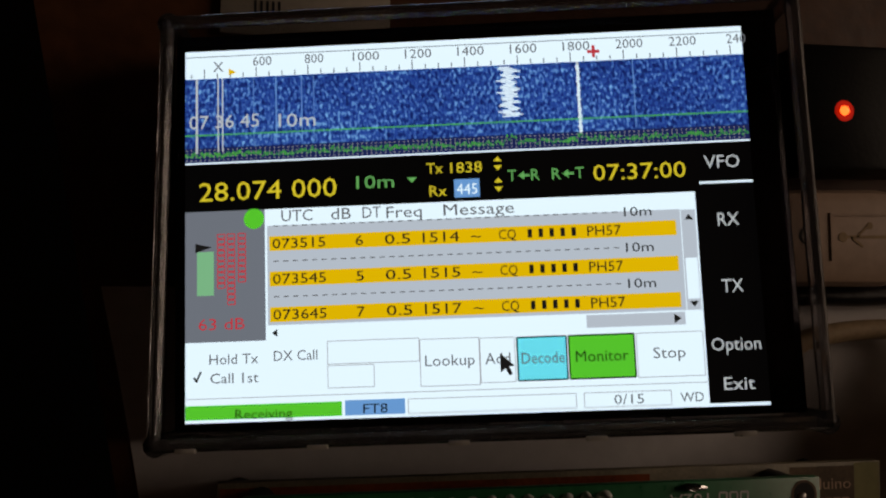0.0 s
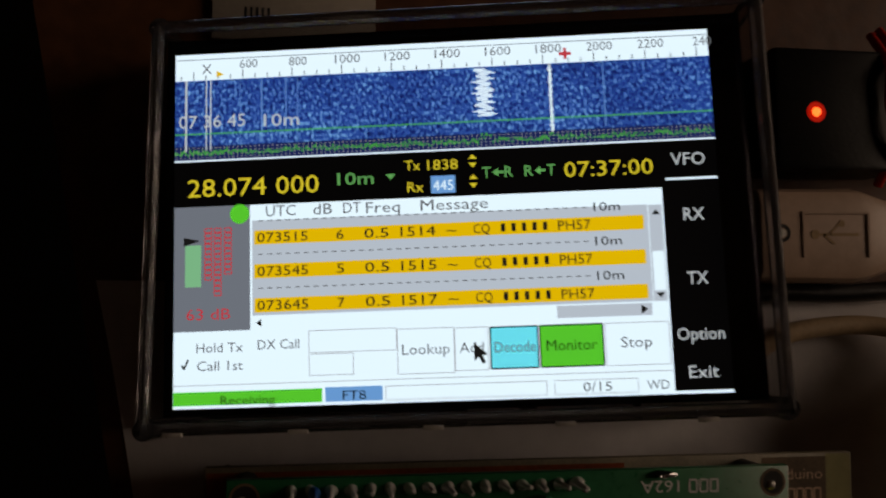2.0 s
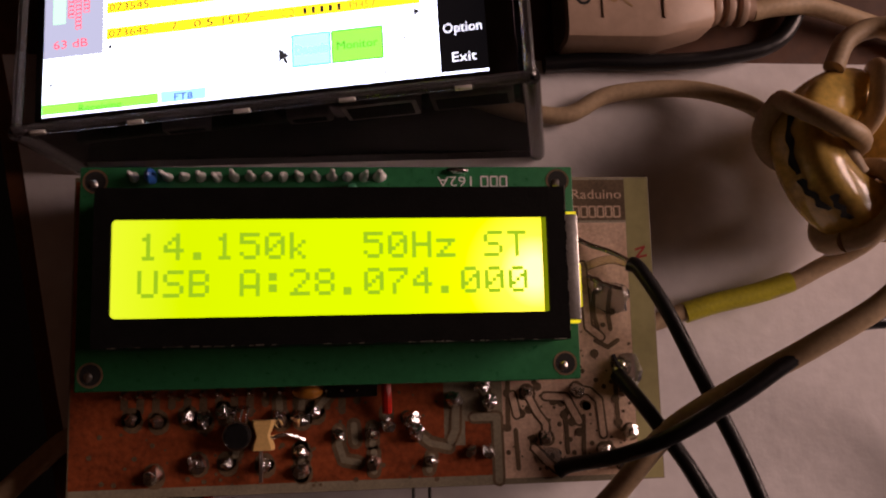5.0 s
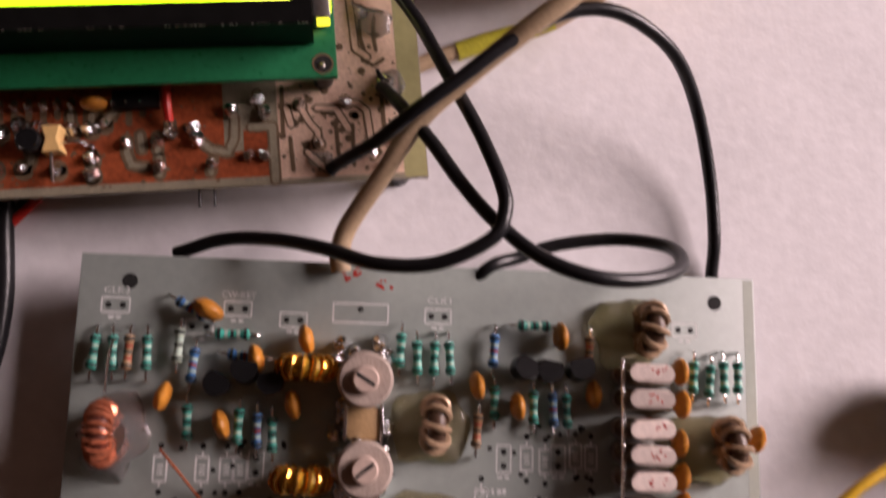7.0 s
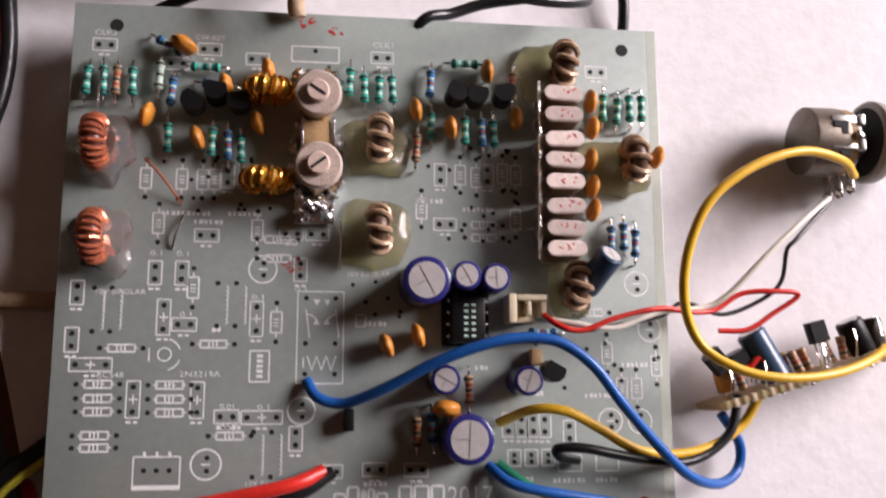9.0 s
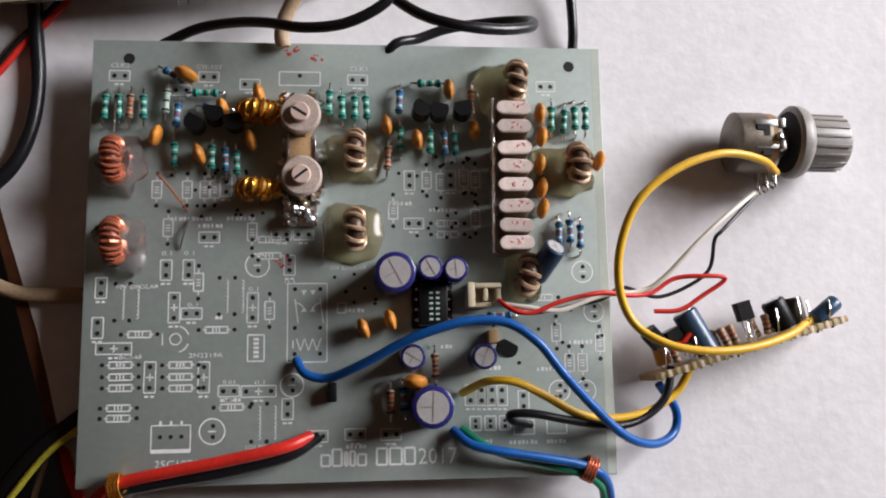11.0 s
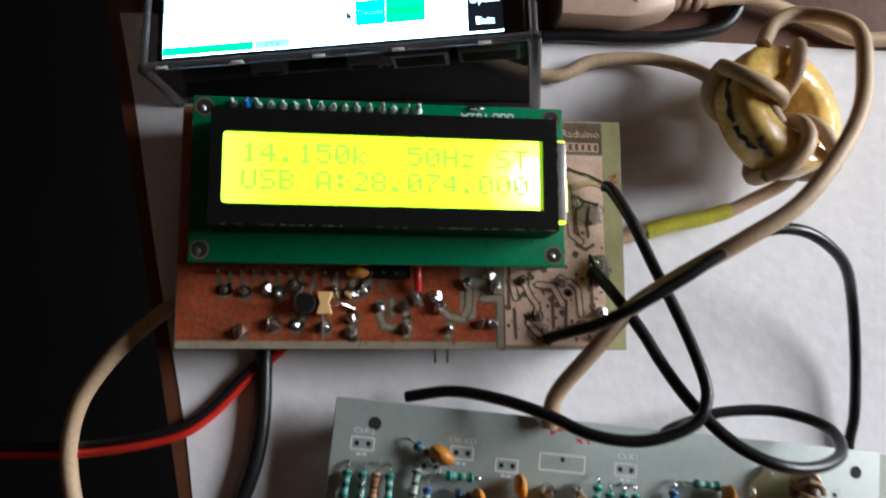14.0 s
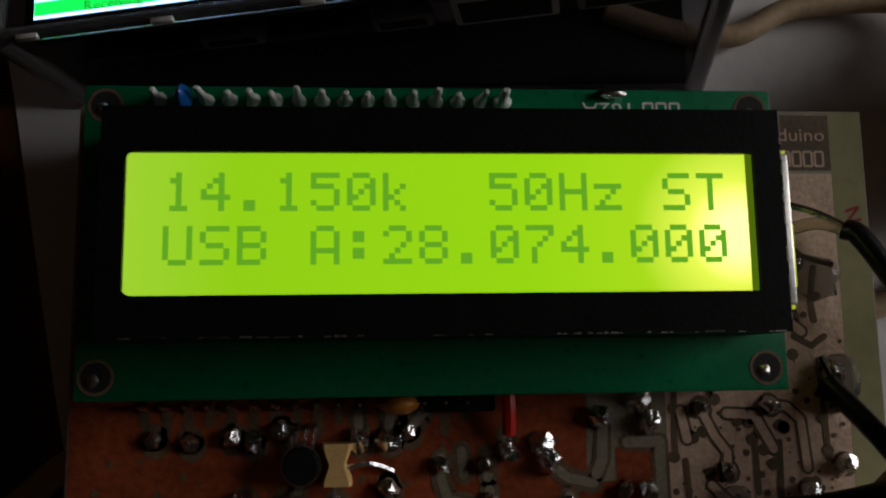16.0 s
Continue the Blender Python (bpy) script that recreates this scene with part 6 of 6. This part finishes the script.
for a0, a1, z0, z1 in ((146, 186, 1.2, 0.2), (189, 214, 0.0, 1.4), (206, 226, 4.0, 3.0)):
    b = new_bm()
    prev = None
    for j in range(17):
        f = j / 16
        a = radians(a0 + (a1 - a0) * f)
        zm, hw = z0 + (z1 - z0) * f + 0.3 * math.sin(j * 0.9), 0.75 + 0.2 * math.sin(j * 1.1)
        pair = [b.verts.new((16.5 * math.cos(a) * M, 16.5 * math.sin(a) * M, (zm + q * hw) * M)) for q in (-1, 1)]
        if prev:
            b.faces.new((prev[0], prev[1], pair[1], pair[0]))
        prev = pair
    part("black_mark", b, BLACK, core, "black paint mark", smooth=False)
for a, skew, reach, high in ((50, 26, 7.6, 8.4), (138, 34, 7.4, 8.8), (238, 10, 7.8, 8.2), (305, -24, 7.5, 8.6)):
    line = []
    for i in range(15):
        p = 2 * math.pi * i / 14
        ra = radians(a + skew * math.sin(p / 2) + 6 * math.sin(p + a))
        rr, zz = 10.9 + reach * math.cos(p), high * math.sin(p)
        line.append(Vector((rr * math.cos(ra), rr * math.sin(ra), zz)))
    part("cable_turn", sweep(new_bm(), spline(line, 3), 1.9, 10), BEIGE, core, "turn of beige cable")

wire("beige_cable", [(38.6, -53.0, 12.3), (38.5, -49.9, 13.0), (40.4, -44.8, 14.0), (47.2, -36.3, 18.0), (54.6, -27.2, 22.0), (64.0, -20.5, 27.0), (75.3, -13.6, 33.0), (86.4, -6.6, 36.0), (95.3, 2.8, 36.0), (103.7, 14.6, 34.0), (108.0, 25.9, 31.0), (108.7, 37.7, 28.0), (101, 44, 20), (94, 42, 19), (90, 36, 20)], 1.9, BEIGE, "beige cable running from the ring core to the grey board", "cable", "beige cables", 12)
wire("beige_cable", [(26.0, 36.0, 2.4), (36, 33, 2.4), (44.9, 32.2, 2.4), (53.9, 36.4, 2.4), (68.8, 37.5, 3), (79.2, 34.0, 6), (83, 27, 14), (88, 22, 22), (92, 16, 22)], 1.7, BEIGE, "beige cable from under the clear case to the ring core", "cable", "beige cables", 12)
wire("beige_cable", [(50, -12.4, 2.2), (57.9, -9.1, 2.4), (69.4, -5.6, 3), (84.0, -2.5, 4), (92.9, 1.5, 5), (101, 6, 8), (105, 12, 12)], 1.7, BEIGE, "beige cable from the ring core under the oscillator board", "cable", "beige cables", 12)
wire("yellow_tape_sleeve", [(66, -6.7, 2.8), (72, -5.0, 3.1), (80, -3.3, 3.7), (87, -1.2, 4.4)], 2.0, YELLOWTAPE, "yellow tape wrapped round the beige cable", "tape")
wire("beige_cable", [(-36, -22, 2.2), (-45.7, -26.0, 2.2), (-50.8, -30.0, 2.6), (-57.4, -36.4, 3), (-64.6, -46.6, 1), (-67.5, -57.6, -2), (-66.0, -70.4, -4), (-60.6, -84.9, -2), (-50, -98, 1), (-39.5, -104.3, 2.2), (-31.4, -107.9, 2.3), (-15.8, -109.7, 2.2), (0, -110, 2.2)], 1.9, BEIGE, "beige cable hanging over the table's edge", "cable", "beige cables", 12)
coax = wire("black_cable", [(51.0, 1.3, 16.9), (52.5, 0.1, 18.0), (56.3, -7.4, 20.0), (60.4, -18.0, 22.0), (64.9, -31.2, 26.0), (67.2, -41.9, 30.0), (67.1, -46.9, 31.0), (64.2, -51.6, 31.0), (54.7, -54.9, 29.0), (44.4, -53.9, 26.0), (35.6, -49.8, 21.0), (26.5, -46.6, 15.0), (16.8, -45.0, 9.0), (7.2, -46.3, 4.0)], 1.35, CABLEK, "black coaxial cable curling onto the sheet", "cable", "black cables")
part("bared_core", sweep(new_bm(), spline([(43.6, 1.0, 13.6), (46.0, 1.9, 14.6), (48.6, 2.2, 15.8), (51.2, 1.2, 16.9)], 5), 0.8, 8), GLUEY, coax, "pale bared inner insulation")
part("braid", sweep(new_bm(), spline([(42.6, 6.4, 13.5), (44.8, 5.0, 14.4), (48.0, 3.6, 15.8), (51.2, 1.6, 17.0)], 5), 0.5, 6), SOLDER, coax, "twisted shield strands")
wire("black_cable", [(48.6, -17.6, 14.2), (50.4, -20.8, 17.0), (52.6, -24.9, 20.0), (56.6, -32.0, 23.0), (60.7, -39.9, 25.0), (65.6, -47.8, 28.0), (72.3, -55.4, 32.0), (81.0, -59.8, 34.0), (91.2, -60.5, 31.0), (100.1, -58.1, 25.0), (101.9, -53.3, 17.0), (94.3, -50.0, 10.0), (82.4, -50.0, 8.0), (73.7, -52.1, 8.0), (66.6, -54.4, 10.0), (60, -62, 3)], 1.35, CABLEK, "black coaxial cable in a flat loop", "cable", "black cables")
wire("black_cable", [(37.6, -33.9, 13.8), (39.4, -32.8, 15.0), (46.5, -30.7, 22.0), (52.9, -27.4, 28.0), (62.6, -21.7, 31.0), (71.7, -15.9, 32.0), (81.6, -11.0, 31.0), (90.2, -10.2, 30.0), (98.2, -12.4, 27.0), (106.5, -16.9, 21.0), (113.4, -24.8, 12.0), (117.0, -38.1, 6.0), (117.1, -50.6, 4.0), (116.2, -58.9, 2.0), (115, -70, 2)], 1.35, CABLEK, "black coaxial cable running under the grey board", "cable", "black cables")
wire("black_cable", [(-25.1, -28, 2.2), (-25.1, -38.2, 2.2), (-25.3, -52.7, 2.2), (-28.0, -65.5, 2.2), (-33.7, -75.5, 2.2), (-44.7, -84.0, 2), (-60, -93, -4), (-80, -104, -22), (-95, -110, -60)], 1.9, CABLEK, "thick black cable slipping over the table's edge", "cable", "black cables", 12)
for dy, m, s in ((0, WRED, "red"), (1.9, CABLEK, "black")):
    wire("wire", [(-15.7, -30.1 + dy, 1.6), (-21.7, -36.1 + dy, 1.8), (-28.9, -42.6 + dy, 1.8), (-36.3, -50.2 + dy, 1.6), (-43.9, -54.9 + dy, 1.6), (-59.5, -58.1 + dy, -1.4), (-78, -59.3 + dy, -8), (-110, -60 + dy, -30)], 0.95, m, s + " wire of a pair leaving the oscillator board", group="supply pair")
wire("wire", [(-26.0, -147, -1.0), (-23.6, -153, 3.0), (-21.0, -163, 3.0), (-20, -180, 1.4)], 1.3, WRED, "red wire at the table's edge", group="loose leads")
wire("wire", [(-30.4, -148, -2), (-33, -156, -1), (-38, -168, -4), (-48, -182, -14)], 0.8, WWHT, "pale thin wire hanging at the table's edge", group="loose leads")
wire("black_cable", [(-12, -135, 3), (-22, -141.5, 3.2), (-31, -147, 2.0), (-42, -157, -2), (-60, -175, -12)], 2.6, CABLEK, "thick black cable leaving under the grey board", "cable", "black cables", 12)
wire("wire", [(-12, -137.6, 5.2), (-21, -143.2, 5.8), (-29, -148.2, 4.6), (-40, -158.6, 1)], 0.9, YELLOWTAPE, "dull yellow wire along the black cable", group="loose leads")

# ---- behind the screen: plug, lit module, label ----
plug = thing("cable_plug", "beige moulded cable plug with embossed sign", "plug", at_mm(43.4, 52.4, 0.2, 1))
b = new_bm()
sec = []
for x, h, z1 in ((0, 7.2, 9.9), (0.6, 7.7, 10.5), (17.5, 7.9, 10.5), (19.5, 7.6, 10.4), (29.0, 4.9, 9.4), (30.0, 4.2, 8.8)):
    prof = ((-h, 1.4), (-h + 1.2, 0.2), (h - 1.2, 0.2), (h, 1.4), (h, z1 - 2.2), (h - 0.7, z1 - 0.7), (h - 2.2, z1), (-h + 2.2, z1), (-h + 0.7, z1 - 0.7), (-h, z1 - 2.2))
    sec.append([b.verts.new((x * M, y * M, z * M)) for y, z in prof])
for a, c in zip(sec, sec[1:]):
    for k in range(10):
        b.faces.new((a[k], a[(k + 1) % 10], c[(k + 1) % 10], c[k]))
b.faces.new(sec[0][::-1]), b.faces.new(sec[-1])
part("shell", b, USBP, plug, "beige moulded shell with tapering shoulders")
part("dimple", ring(new_bm(), 3.6, 0.2, 1.5, 0.6, 10.53), HOLE, plug, smooth=False)
part("dimple", disc(new_bm(), 3.6, 0.2, 0.7, 10.54), STEEL, plug, smooth=False)
part("embossed_frame", box(box(box(new_bm(), 7.2, -3.8, 10.4, 7.6, 3.8, 10.75), 7.6, 3.4, 10.4, 19.5, 3.8, 10.75), 19.1, -3.8, 10.4, 19.5, 3.4, 10.75), USBP, plug)
b = new_bm()
line2(b, 9.5, 0, 17.5, 0, 0.5, 10.56), line2(b, 12, 0, 14, 1.8, 0.4, 10.56), line2(b, 11, 0, 13, -1.6, 0.4, 10.56), disc(b, 9.5, 0, 0.8, 10.57), disc(b, 14.4, 1.8, 0.6, 10.57)
part("embossed_sign", b, PHENOL, plug, smooth=False)
part("strain_relief", lathe(new_bm(), [(2.8, 29.6), (2.3, 39.6)], (0, 0.4, 4.8), "x", 16), USBP, plug)
for k in range(3):
    part("strain_relief_rib", lathe(new_bm(), [(2.6, 0), (3.5, 0.3), (3.6, 1.2), (3.4, 1.7), (2.6, 1.9)], (30.4 + 2.8 * k, 0.4, 4.8), "x", 20), USBP, plug)
wire("beige_cable", [(83.0, 53.0, 4.8), (89.1, 54.3, 4.6), (97.6, 54.7, 3.6), (113.5, 50.4, 2.4), (128, 46, 2.2), (160, 50, 2.2)], 2.0, BEIGE, "beige cable leaving the moulded plug", "cable", "beige cables", 12)
wire("black_cable", [(41.0, 42.4, 2.0), (50, 43.2, 2.0), (64, 43.2, 2.0), (78, 44.5, 2.0), (90, 48.5, 2.0), (97, 60, 2.0), (104, 72, 2.0), (118, 86, 2.0)], 1.7, CABLEK, "black cable lying beside the beige plug", "cable", "black cables")
module = thing("power_module", "black plastic module with a glowing red indicator", "module", at_mm(46.2, 63.2, 0.2, 1))
part("housing", box(new_bm(), 0, 0, 0, 24, 20.5, 11, 0.8), BEZEL, module, "black plastic housing")
part("indicator", blob(new_bm(), (7.3, 9.6, 11.0), 0.8, 0.8, 0.7, 0, 12), glow("red_indicator", (1.0, 0.10, 0.03), 70.0), module, "lit red indicator")
# glowing ring stands in for the indicator's red halo on the housing
part("indicator_rim", ring(new_bm(), 7.3, 9.6, 1.7, 0.9, 11.04), glow("red_halo", (1.0, 0.01, 0.0), 6.0), module, smooth=False)
part("side_box", box(new_bm(), 24.2, 1.0, 0, 40, 21.5, 10, 0.8), BLUEPLASTIC, module, "blue plastic side box")
for pts in (((67.0, 88, 7), (66.4, 81, 12.4), (66.0, 75, 12.6), (67.0, 68, 12.4), (66.8, 61.5, 8)), ((68.6, 89, 7), (69.5, 81, 12.4), (71.4, 74, 12.4), (72.4, 68, 12), (70.2, 61.5, 7))):
    wire("wire", pts, 0.8, WRED, "dark red wire draped over the black module", group="module wires")
b = box(new_bm(), -45, 83.0, 0.05, -19, 104, 0.5, 0.1)
lab = solid("paper_label", b, PAPER, "grey printed paper label lying on the sheet", "label")
b = new_bm()
for k in range(5):
    quad(b, -40 + 0.9 * k, 85.2, -39.6 + 0.9 * k, 88, 0.56)
quad(b, -29, 86.2, -24, 87.2, 0.56)
part("printed_bar", b, HOLE, lab, "black printed bars", smooth=False)
